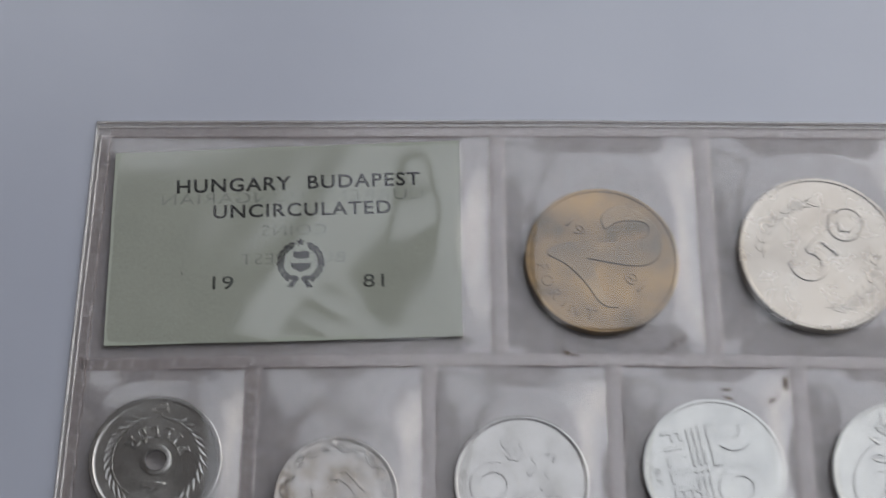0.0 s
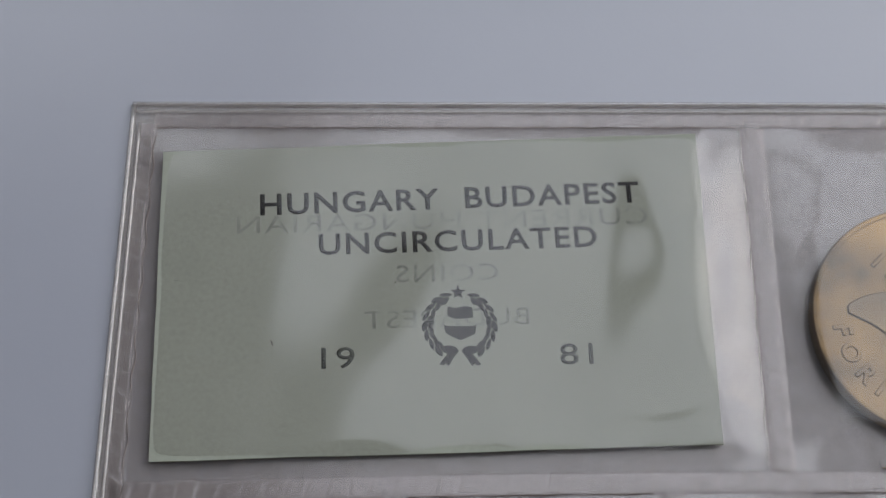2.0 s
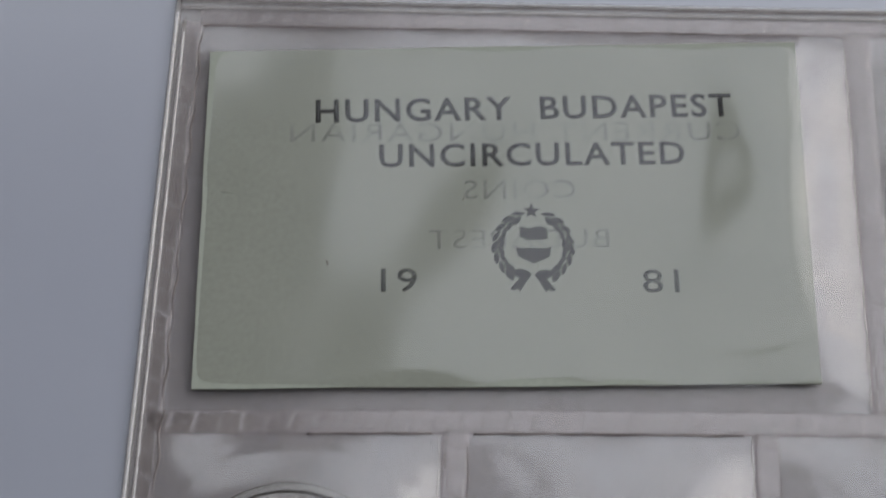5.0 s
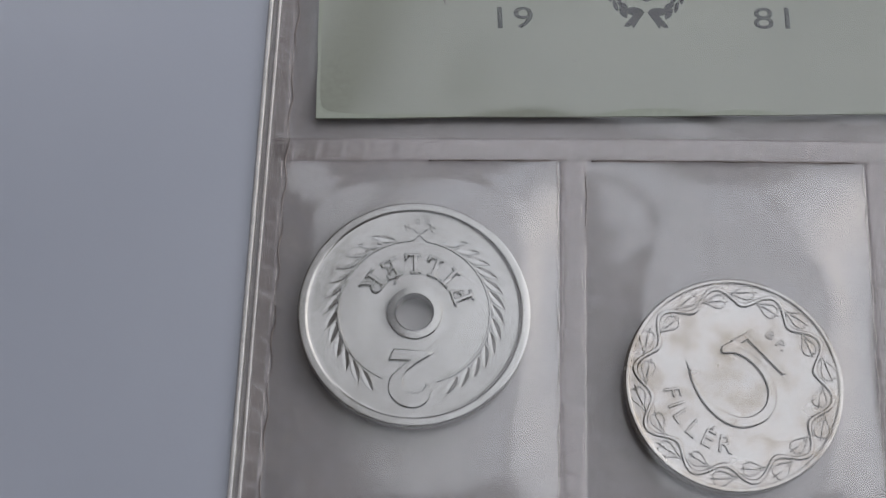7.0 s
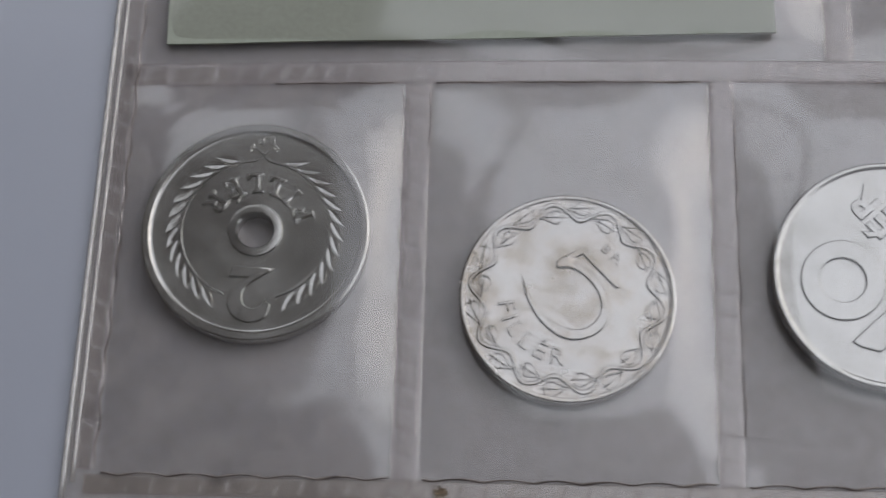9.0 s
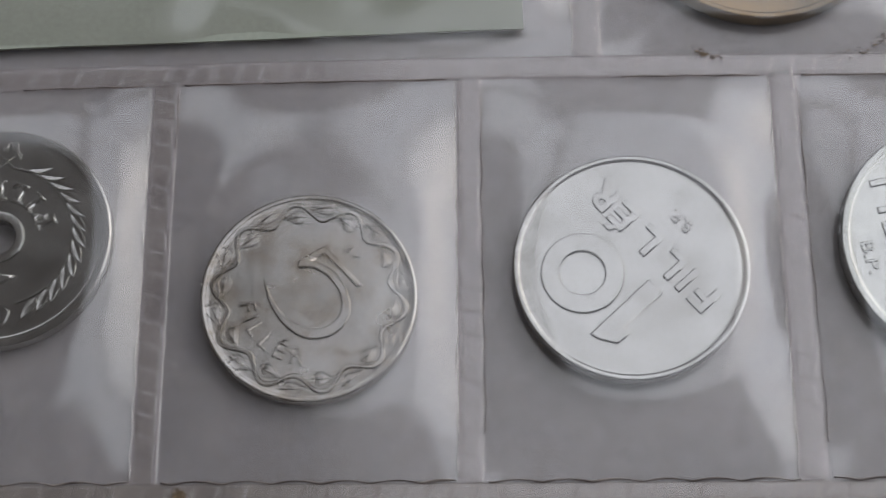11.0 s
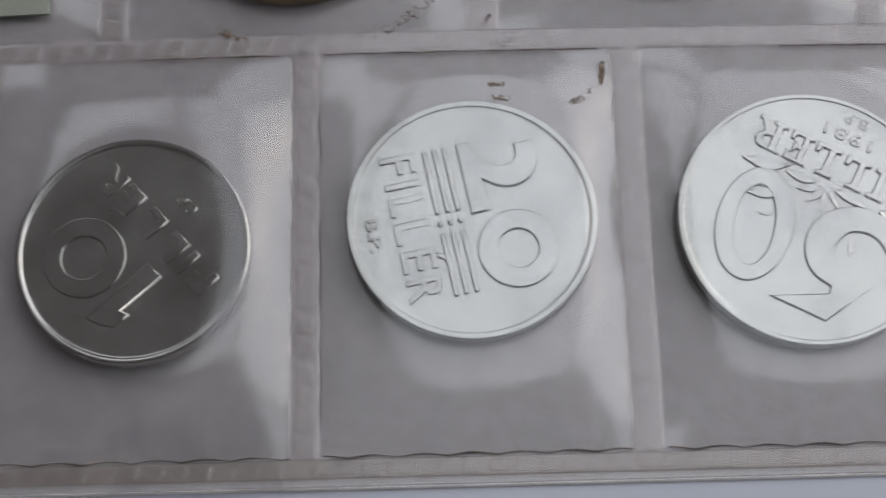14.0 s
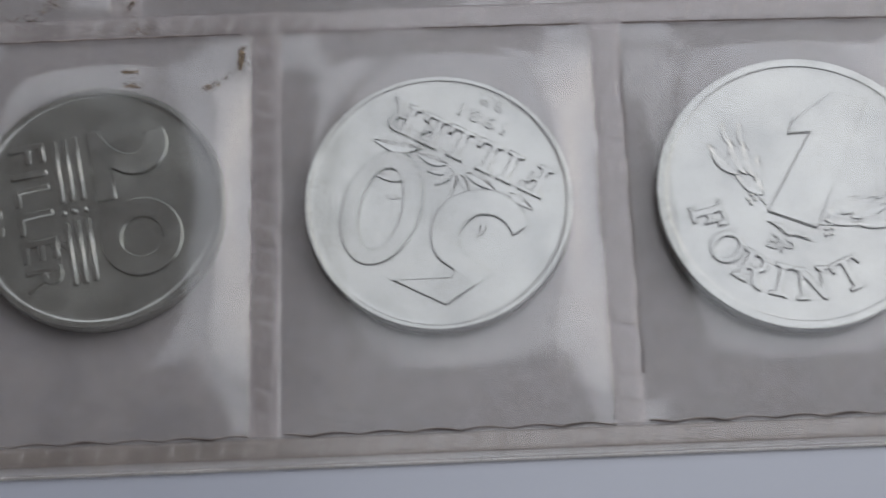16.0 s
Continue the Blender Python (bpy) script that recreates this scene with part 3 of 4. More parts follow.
def drape(xl, xr, lower, upper, solid_fn, nx, ny, seed, wave, amp, press=0.062, base=0.34, hub=None):
    """Pocket film drawn taut over what lies in it, like a skin, with soft ripples."""
    s = np.linspace(0, 1, nx)[None, :] * np.ones((ny, 1))
    t = np.linspace(0, 1, ny)[:, None] * np.ones((1, nx))
    x = xl + s * (xr - xl)
    lo = np.array([lower(v) for v in x[0]])[None, :]
    hi = np.array([upper(v) for v in x[0]])[None, :]
    y = lo + t * (hi - lo)
    need = solid_fn(x, y)
    z = np.maximum(np.full_like(x, base + 0.3), need)
    dx, dy = (xr - xl) / (nx - 1), float((hi - lo).mean()) / (ny - 1)
    wx, wy = 1 / dx ** 2, 1 / dy ** 2
    lift = press / (2 * (wx + wy))
    for k in range(2200):
        z[1:-1, 1:-1] = (wx * (z[1:-1, 2:] + z[1:-1, :-2]) + wy * (z[2:, 1:-1] + z[:-2, 1:-1])) / (2 * (wx + wy)) + lift
        z = np.maximum(z, need)
        z[0], z[-1], z[:, 0], z[:, -1] = base, base, base, base
    for k in range(26):
        z[1:-1, 1:-1] = z[1:-1, 1:-1] * 0.2 + 0.2 * (z[1:-1, 2:] + z[1:-1, :-2] + z[2:, 1:-1] + z[:-2, 1:-1])
    if hub:
        # the pocket lies pressed flat over its coin and stands steep along the welds
        z = np.minimum(z, COIN_Z + hub[3] + 0.34)
    for k in range(16):
        z[1:-1, 1:-1] = z[1:-1, 1:-1] * 0.2 + 0.2 * (z[1:-1, 2:] + z[1:-1, :-2] + z[2:, 1:-1] + z[:-2, 1:-1])
    need = need - 0.16
    rs = np.random.RandomState(seed)
    rip = np.zeros_like(x)
    calm = 1.0 if hub else np.clip((x - xl - 12) / 14, 0, 1)
    for k in range(7):
        a, ph, f = rs.uniform(0, math.pi), rs.uniform(0, 6.28), 2 * math.pi / (wave * rs.uniform(0.7, 1.8))
        warp = 1.1 * np.sin(x * f * 0.45 * math.sin(a + 1) + y * f * 0.5 * math.cos(a + 1) + ph * 2)
        rip += np.sin(f * (x * math.cos(a) + y * math.sin(a)) + ph + warp) / 2.6
    for k in range(5 if hub else 0):
        a, ph, f = rs.uniform(0, math.pi), rs.uniform(0, 6.28), 2 * math.pi / rs.uniform(5.0, 9.0)
        rip += 0.22 * np.sin(f * (x * math.cos(a) + y * math.sin(a)) + ph + 1.5 * np.sin(0.3 * f * (x * math.sin(a) - y * math.cos(a)) + ph))
    edge = np.minimum(np.minimum(s, 1 - s) * (xr - xl), np.minimum(t, 1 - t) * float((hi - lo).mean()))
    mask = np.clip(edge / 3.5, 0, 1) ** 1.5
    z = z + amp * mask * rip * calm
    if hub:
        # stretch folds fanning out from the coin, and a shallow ring where the film lifts off it
        cx, cy, rad, _ = hub
        rr, th = np.hypot(x - cx, y - cy), np.arctan2(y - cy, x - cx)
        out = np.clip((rr - rad - 0.3) / 2.0, 0, 1) * np.clip(edge / 2.5, 0, 1)
        for k in (3, 5, 8):
            z = z + out * 0.05 / k * np.sin(k * th + rs.uniform(0, 6.28) + 0.25 * np.sin(rr * 0.6))
        ring = 0.7 * np.exp(-((rr - rad - rs.uniform(4.0, 5.5)) / 0.9) ** 2) * (0.5 + 0.5 * np.sin(th + rs.uniform(0.4, 2.0))) + np.exp(-((rr - rad - rs.uniform(1.6, 2.4)) / 0.7) ** 2) * (0.5 + 0.5 * np.sin(th + rs.uniform(0.6, 2.2)))
        ring = ring + 0.45 * np.exp(-((rr - rad - rs.uniform(2.9, 3.6)) / 0.5) ** 2) * np.clip(0.2 + np.sin(th + rs.uniform(-0.6, 0.6)), 0, 1)
        z = z + 0.17 * ring * np.clip(edge / 1.5, 0, 1)
        for k in range(14):
            z[1:-1, 1:-1] = z[1:-1, 1:-1] * 0.2 + 0.2 * (z[1:-1, 2:] + z[1:-1, :-2] + z[2:, 1:-1] + z[:-2, 1:-1])
        for k in range(3):
            gap, mid, amt = rs.uniform(1.8, 5.2), rs.uniform(0.9, 2.3), rs.uniform(0.018, 0.034)
            wob = rr - rad - gap - 0.25 * np.sin(2 * th + k) - 0.1 * np.sin(7 * th + 2 * k)
            z = z + amt * np.exp(-(wob / 0.42) ** 2) * np.clip(np.cos(th - mid) * 1.4 - 0.2, 0, 1) * np.clip(edge / 1.2, 0, 1)
        z = np.where(rr < rad + 0.2, np.maximum(z, COIN_Z + hub[3] + 0.03), z)
    else:
        # broad slack waves across a flat pocket
        z = np.maximum(z + amp * mask * calm * (0.7 * np.sin(2 * math.pi * (x - 0.6 * y + 1.6 * np.sin(y / 6.0)) / 22.0 + 2.9)
                                                + 0.4 * np.sin(2 * math.pi * (0.3 * x + y) / 26.0 + 0.8)), need)
        hump = np.clip((x - 42) / 2, 0, 1) * np.clip((xr - x) / 3, 0, 1) * np.clip((t - 0.02) / 0.15, 0, 1) * np.clip((0.98 - t) / 0.15, 0, 1)
        z = z + 0.9 * hump * np.exp(-((y - 23 - 0.7 * (x - 48) + 2.5 * np.sin(x * 0.5)) / 11.0) ** 2) * (0.5 + 0.5 * np.cos(2 * math.pi * (x - 51) / 16.0))
        for k in range(6):
            z[1:-1, 1:-1] = z[1:-1, 1:-1] * 0.2 + 0.2 * (z[1:-1, 2:] + z[1:-1, :-2] + z[2:, 1:-1] + z[:-2, 1:-1])
    if not hub and xl < 10:
        # shallow wrinkles running along the loose lower corner of the card pocket
        loose = np.clip((x - 22) / 12, 0, 1) * np.clip((16 - y) / 7, 0, 1) * np.clip(edge / 2.5, 0, 1)
        z = z + 0.010 * loose * (1 + np.sin(2 * math.pi * (y + 0.12 * x + 1.3 * np.sin(x / 5.0) + 0.5 * np.sin(x / 1.9 + 1)) / 4.2)) ** 3
    z[1:-1, 1:-1] = z[1:-1, 1:-1] * 0.5 + 0.125 * (z[1:-1, 2:] + z[1:-1, :-2] + z[2:, 1:-1] + z[:-2, 1:-1])
    z[0], z[-1], z[:, 0], z[:, -1] = base, base, base, base
    idx = np.arange(nx * ny).reshape(ny, nx)
    faces = np.stack([idx[:-1, :-1], idx[:-1, 1:], idx[1:, 1:], idx[1:, :-1]], -1).reshape(-1, 4)
    SHEETS.append((xl, xr, lower, upper, z))
    me = bpy.data.meshes.new("pocket_film")
    me.from_pydata((np.stack([x, y, z], -1).reshape(-1, 3) * MM).tolist(), [], faces.tolist())
    me.materials.append(M_FILM if hub else M_FILM_CARD)
    me.shade_smooth()
    ob = new("pocket_film", me)
    ob.parent = sleeve
    return ob


# name, centre x, centre y, diameter, thickness, turn in degrees
COINS = {
    "two_filler": (11.07, -14.07, 18.55, 1.5, 177.7),
    "five_filler": (36.32, -19.25, 17.3, 1.5, -44.4),
    "ten_filler": (62.08, -16.95, 18.95, 1.50, 130.9),
    "twenty_filler": (89.28, -14.9, 20.5, 1.6, -79.1),
    "fifty_filler": (116.56, -15.59, 21.6, 1.55, 150.8),
    "one_forint": (145.3, -16.05, 23.0, 1.55, -27.0),
    "two_forint": (74.6, 16.5, 22.95, 1.60, -45.0),
    "five_forint": (107.25, 17.9, 24.5, 1.65, -42.0),
}
CARD = [(2.44, 2.72), (54.02, 4.62), (53.64, 36.1), (1.8, 33.26)]
CARD_Z = 0.90


# coins that lean a little in their pockets, in degrees about the sleeve's short side
LEAN = {"ten_filler": -2.0}


def rise(key):
    return COINS[key][2] / 2 * math.sin(radians(abs(LEAN.get(key, 0.0))))


def over_coin(key):
    cx, cy, d, th, _ = COINS[key]
    def need(x, y):
        r = np.hypot(x - cx, y - cy)
        return COIN_Z + th + 0.19 + 2 * rise(key) - np.clip((r - d / 2 - 0.55) * 1.2, 0, 3)
    return need


def hub_of(key):
    cx, cy, d, th, _ = COINS[key]
    return cx, cy, d / 2, th + 2 * rise(key)


def over_card(x, y):
    inside = np.ones_like(x, bool)
    for (ax, ay), (bx, by) in zip(CARD, CARD[1:] + CARD[:1]):
        inside &= (bx - ax) * (y - ay) - (by - ay) * (x - ax) > -0.25
    return np.where(inside, CARD_Z + 0.21, 0.2)


for i, ((xl, xr), key) in enumerate(zip(LOWER, list(COINS)[:6])):
    drape(xl, xr, lambda v: BOT, lambda v: seam_y(v) - 1.0, over_coin(key), 76, 100, 11 + i, 17.0, 0.028, hub=hub_of(key))
drape(*UPPER[0], lambda v: seam_y(v) + 1.0, top_y, over_card, 150, 96, 31, 34.0, 0.26, 0.004)
drape(*UPPER[1], lambda v: seam_y(v) + 1.0, top_y, over_coin("two_forint"), 84, 100, 41, 17.0, 0.028, hub=hub_of("two_forint"))
drape(*UPPER[2], lambda v: seam_y(v) + 1.0, top_y, over_coin("five_forint"), 84, 100, 42, 17.0, 0.028, hub=hub_of("five_forint"))
drape(*UPPER[3], lambda v: seam_y(v) + 1.0, top_y, lambda x, y: np.full_like(x, 0.2), 60, 70, 43, 17.0, 0.06)

# weld marks: shallow slanted pads pressed into the seams; three kinds
MARKS = []
for k, (ln, wd, skew) in enumerate(((1.76, 1.72, 0.42), (1.68, 1.66, 0.55), (1.80, 1.76, 0.30))):
    bm = bmesh.new()
    ring = []
    for grow, z in ((0.0, 0.0), (-0.16, 0.06), (-0.30, 0.075), (-0.5, 0.07)):
        hx, hy = ln / 2 + grow, wd / 2 + grow * 0.8
        ring.append([bm.verts.new((sx * hx + sy * skew / 2, sy * hy, z)) for sx, sy in ((-1, -1), (1, -1), (1, 1), (-1, 1))])
    for a, c2 in zip(ring, ring[1:]):
        for j in range(4):
            bm.faces.new((a[j], a[(j + 1) % 4], c2[(j + 1) % 4], c2[j]))
    bm.faces.new(ring[-1])
    bmesh.ops.scale(bm, vec=(MM, MM, MM), verts=bm.verts)
    MARKS.append(finish("weld_mark", bm, M_MARK))
rng = random.Random(5)


def seam(path, width, marks=True, wide=1.0, label="", material=M_WELD):
    """A welded strip along a path, with its pressed marks."""
    bm = bmesh.new()
    prev = None
    n = len(path)
    for i, (x, y) in enumerate(path):
        ax, ay = path[max(i - 1, 0)]
        bx, by = path[min(i + 1, n - 1)]
        d = Vector((bx - ax, by - ay)).normalized()
        nn = Vector((-d.y, d.x)) * width / 2
        cur = [bm.verts.new((x + nn.x * k, y + nn.y * k, z)) for k, z in ((1, 0.15), (1, 0.30), (0.86, 0.36), (-0.86, 0.36), (-1, 0.30), (-1, 0.15))]
        if prev:
            for k in range(5):
                bm.faces.new((prev[k], prev[k + 1], cur[k + 1], cur[k]))
        prev = cur
    bmesh.ops.recalc_face_normals(bm, faces=bm.faces[:])
    ob = part("seam", bm, material, sleeve, label)
    if not marks:
        return ob
    run, want = 0.0, 0.9
    for (ax, ay), (bx, by) in zip(path, path[1:]):
        L = math.hypot(bx - ax, by - ay)
        while want <= run + L:
            u = (want - run) / L
            m = new("weld_mark", MARKS[rng.randrange(3)])
            m.parent = ob
            m.matrix_basis = pose((ax + u * (bx - ax)) * MM, (ay + u * (by - ay)) * MM, 0.355 * MM, 0, 0,
                                  math.degrees(math.atan2(by - ay, bx - ax)) + rng.uniform(-4, 4)) @ Matrix.Diagonal((rng.uniform(0.92, 1.08), wide * rng.uniform(0.72, 0.95), rng.uniform(0.2, 0.75), 1))
            want += rng.uniform(1.78, 2.1)
        run += L
    return ob


def line(fx, n=40):
    return [fx(i / n) for i in range(n + 1)]


seam(line(lambda u: (-0.9 + u * 160.0, seam_y(-0.9 + u * 160.0))), 2.0, wide=1.05)
seam(line(lambda u: (0.6 + u * 158.5, top_y(u * 158.5) + 0.75)), 1.6, wide=0.82)
seam(line(lambda u: (-1.2 + u * 160.2, BOT - 0.75 - 0.25 * u)), 1.5, wide=0.78, label="yellowed welded seam", material=M_WELD_OLD)
seam(line(lambda u: (left_x(BOT + u * 70) + 1.55, BOT + 0.4 + u * 70)), 1.5, wide=0.78)
seam(line(lambda u: (158.6, BOT + 0.4 + u * 70)), 1.9)
for (a, b2), (c2, d2) in zip(LOWER, LOWER[1:]):
    xm = (b2 + c2) / 2
    seam(line(lambda u: (xm + 0.25 * (u - 0.5), BOT + u * (seam_y(xm) - 1.0 - BOT)), 12), c2 - b2, wide=1.1)
for (a, b2), (c2, d2) in zip(UPPER, UPPER[1:]):
    xm = (b2 + c2) / 2
    seam(line(lambda u: (xm, seam_y(xm) + 1.0 + u * (top_y(xm) - seam_y(xm) - 1.0)), 12), c2 - b2, wide=1.1)

# rounded outer edge of the sleeve
bead = [(left_x(v), v, 0.27) for v in np.linspace(-36.0, 38.6, 40)]
part("edge_bead", tube(bead, 0.27), M_BEAD, sleeve, "shiny rounded edge of the film", smooth=True)
bead = [(left_x(v) + 0.75, v, 0.36) for v in np.linspace(-34.6, 36.6, 40)]
part("edge_bead", tube(bead, 0.20), M_BEAD, sleeve, smooth=True)
bead = [(v, -36.05 - 0.25 * min(1, 2 * v / 160), 0.22) for v in np.linspace(-2.9, RIGHT, 60)]
part("edge_bead", tube(bead, 0.20), M_BEAD, sleeve, smooth=True)
bead = [(v, top_y(v) + 2.65, 0.25) for v in np.linspace(-1.6, RIGHT, 60)]
part("edge_bead", tube(bead, 0.24), M_BEAD, sleeve, smooth=True)
bead = [(v, top_y(v) + 1.75, 0.34) for v in np.linspace(-1.2, RIGHT, 60)]
part("edge_bead", tube(bead, 0.16), M_BEAD, sleeve, smooth=True)
bead = [(RIGHT, v, 0.27) for v in np.linspace(-36.2, 41.3, 30)]
part("edge_bead", tube(bead, 0.25), M_BEAD, sleeve, smooth=True)


def lip(x0, x1, yf, seed, r=0.10, wav=0.24):
    """Cut lip of a pocket: a thin scalloped thread of film, dark for the gap's shadow."""
    rs = random.Random(seed)
    pts = []
    x = x0
    ph = rs.uniform(0, 6)
    while x <= x1:
        s = abs(math.sin(math.pi * x / 3.85 + ph))
        pts.append((x, yf(x) + wav * (s - 0.6), 0.42))
        x += 0.35
    return tube(pts, lambda t: r * (0.5 + 0.5 * abs(math.sin(7.3 * t + ph) * math.sin(17 * t + 2 * ph))), seg=5)


# dark threads along the film edges draw the shadow of the pocket gaps
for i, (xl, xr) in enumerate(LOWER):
    part("shaded_lip", lip(xl + 0.2, xr, lambda v: BOT + 0.05, i), M_LIP_SHADE, sleeve, "wavy cut edge of a pocket, coloured dark for the shadow in its gap", smooth=True)
    part("shaded_lip", lip(xl + (0.5 if i % 2 else 12), xr - 0.6, lambda v: seam_y(v) - 1.02, 20 + i, 0.075, 0.06), M_LIP_SHADE, sleeve, smooth=True)
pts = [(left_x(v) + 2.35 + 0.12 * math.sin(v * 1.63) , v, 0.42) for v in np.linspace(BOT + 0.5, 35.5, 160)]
part("shaded_lip", tube(pts, lambda t: 0.065 * (0.25 + 0.75 * abs(math.sin(t * 31))), seg=5), M_LIP_SHADE, sleeve, smooth=True)
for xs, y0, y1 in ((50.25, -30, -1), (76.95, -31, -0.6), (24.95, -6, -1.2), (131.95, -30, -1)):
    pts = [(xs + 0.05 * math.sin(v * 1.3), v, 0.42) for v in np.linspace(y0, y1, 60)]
    part("shaded_lip", tube(pts, lambda t: 0.05 * (0.3 + 0.7 * abs(math.sin(t * 9 + 1))), seg=5), M_LIP_SHADE, sleeve, smooth=True)


# broken dark lines along the top, in the same painted shade
part("shaded_lip", lip(4.0, 158.0, lambda v: top_y(v) + 2.15, 61, 0.05, 0.05), M_LIP_SHADE, sleeve, smooth=True)
part("shaded_lip", lip(1.0, 58.0, lambda v: top_y(v) - 0.05, 62, 0.045, 0.10), M_LIP_SHADE, sleeve, smooth=True)


# bright folded edge of the film down one side of each pocket
for row, (lo_f, hi_f) in ((LOWER, (lambda v: BOT + 0.3, lambda v: seam_y(v) - 1.1)), (UPPER, (lambda v: seam_y(v) + 1.1, lambda v: top_y(v) - 0.2))):
    for i, (xl, xr) in enumerate(row):
        y0, y1 = lo_f(xr), hi_f(xr)
        pts = [(xr - 0.12 + 0.07 * math.sin(v * 1.64 + i), v, 0.40) for v in np.linspace(y0, y1, 90)]
        part("film_fold", tube(pts, lambda t: 0.06 + 0.04 * math.sin(t * 56 + i) * math.sin(t * 13), seg=6), M_BEAD, sleeve, "shiny fold along a pocket", smooth=True)


# brown residue on the film
def stain(cx, cy, n, spread, size, seed, turn=0.0, squash=0.5):
    rs = random.Random(seed)
    bm = bmesh.new()
    for k in range(n):
        a = rs.gauss(0, 1) * spread
        c = rs.gauss(0, 1) * spread * squash
        px = cx + a * math.cos(radians(turn)) - c * math.sin(radians(turn))
        py = cy + a * math.sin(radians(turn)) + c * math.cos(radians(turn))
        r = size * rs.uniform(0.35, 1.0)
        z = film_z(px, py, 0.5) + 0.03
        m = rs.randrange(6, 9)
        lo = [bm.verts.new((px + r * rs.uniform(0.6, 1.2) * math.cos(6.283 * j / m), py + r * rs.uniform(0.5, 1.0) * math.sin(6.283 * j / m), z)) for j in range(m)]
        hi = bm.verts.new((px, py, z + 0.04))
        for j in range(m):
            bm.faces.new((lo[j], lo[(j + 1) % m], hi))
    return part("stain", bm, M_STAIN, sleeve, "dried brown residue on the film")


stain(69.1, 2.45, 16, 0.34, 0.26, 1, -30, 0.35)
stain(70.3, 1.9, 10, 0.40, 0.17, 2, -30, 0.3)
stain(100.6, -2.0, 70, 0.62, 0.20, 3, 84, 0.20)
stain(91.4, -3.45, 24, 0.34, 0.20, 4, 0, 0.30)
stain(91.9, -4.75, 26, 0.42, 0.17, 5, -12, 0.35)
stain(98.0, -4.95, 34, 0.46, 0.15, 6, 20, 0.35)
stain(99.4, -3.9, 12, 0.40, 0.12, 7, 55, 0.25)
stain(84.4, 3.5, 60, 1.1, 0.16, 8, 32, 0.14)
stain(86.3, 4.9, 20, 0.5, 0.14, 14, 70, 0.25)
stain(81.5, 2.7, 16, 0.9, 0.11, 15, 8, 0.15)
stain(91.2, 3.4, 10, 0.3, 0.18, 9, 60, 0.5)
stain(92.3, 1.1, 14, 0.6, 0.13, 10, 10, 0.3)
stain(95.0, 3.6, 14, 0.7, 0.10, 16, 40, 0.4)
stain(26.5, -34.8, 20, 0.26, 0.26, 12, 0, 0.7)

# ---- the title card ----
card = tagged(new("title_card"), "pale green printed card in the top pocket of the sleeve", "card")
bm = bmesh.new()
pts = []
for (ax, ay), (bx, by) in zip(CARD, CARD[1:] + CARD[:1]):
    for k in range(12):
        u = k / 12
        j = 0.0 if k == 0 else rng.uniform(-0.05, 0.05)
        pts.append((ax + u * (bx - ax) + j, ay + u * (by - ay) + j))
lo = [bm.verts.new((x, y, CARD_Z - 0.26)) for x, y in pts]
hi = [bm.verts.new((x, y, CARD_Z)) for x, y in pts]
bm.faces.new(hi)
bm.faces.new(lo[::-1])
for j in range(len(pts)):
    bm.faces.new((lo[j], lo[(j + 1) % len(pts)], hi[(j + 1) % len(pts)], hi[j]))
part("card_stock", bm, M_CARD, card)
PZ = CARD_Z + 0.006
PH = 0.006
part("title_line", text_bm("HUNGARY  BUDAPEST", 11.35, 26.75, 47.8, 2.15, PH, 0, 0.020, 1.12, PZ, 3.0), M_INK, card, "black printed capitals")
part("subtitle_line", text_bm("UNCIRCULATED", 17.0, 22.75, 43.45, 2.1, PH, 0, 0.018, 1.12, PZ, 2.6), M_INK, card, "black printed capitals")
part("year_digits", text_bm("19", 17.5, 11.5, 20.55, 2.0, PH, 0, 0.006, 1.05, PZ, 2.0), M_INK_GREY, card, "grey printed numerals")
part("year_digits", text_bm("81", 39.45, 12.1, 42.55, 2.0, PH, 0, 0.006, 1.05, PZ, 2.0), M_INK_GREY, card, "grey printed numerals")
for word, xr_, y0, xl_, hgt, tn in (("CURRENT HUNGARIAN", 48.4, 25.95, 9.2, 1.75, 2.3), ("COINS", 33.9, 20.0, 24.3, 1.7, 2.3), ("BUDAPEST", 36.7, 15.6, 21.4, 1.7, 2.3)):
    tb = text_bm(word, 0, 0, xr_ - xl_, hgt, 0.004, 0, 0.0, 1.12, 0)
    move(tb, Matrix.Diagonal((-1, 1, 1, 1)))
    bmesh.ops.reverse_faces(tb, faces=tb.faces[:])
    move(tb, pose(xr_, y0 + 0.4, CARD_Z + 0.001, 0, 0, tn))
    part("show_through_line", tb, M_GHOST, card, "faint mirrored lettering showing through from the back")

def speck(cx, cy, ln, wd, turn, seed):
    rs = random.Random(seed)
    lp = [(cx + ln * math.cos(a) * math.cos(radians(turn)) * rs.uniform(0.6, 1.1) - wd * math.sin(a) * math.sin(radians(turn)),
           cy + ln * math.cos(a) * math.sin(radians(turn)) * rs.uniform(0.6, 1.1) + wd * math.sin(a) * math.cos(radians(turn))) for a in (2 * math.pi * k / 9 for k in range(9))]
    part("speck", plate([lp], 0.004, 0.0, PZ), M_STAIN, card, "small brown speck on the card")


speck(24.2, 20.0, 0.09, 0.08, 0, 1)
speck(12.9, 13.9, 0.42, 0.06, 110, 2)
speck(24.0, 8.6, 0.10, 0.07, 30, 3)
speck(38.0, 9.4, 0.07, 0.06, 0, 4)
crease = tube([(x, y, CARD_Z - 0.02) for x, y in ((3.6, 20.0), (5.2, 19.8), (6.8, 19.2), (8.2, 18.6))], lambda t: 0.05 * (1.1 - t), seg=5)
part("crease", crease, M_CARD, card, "faint raised crease", smooth=True)

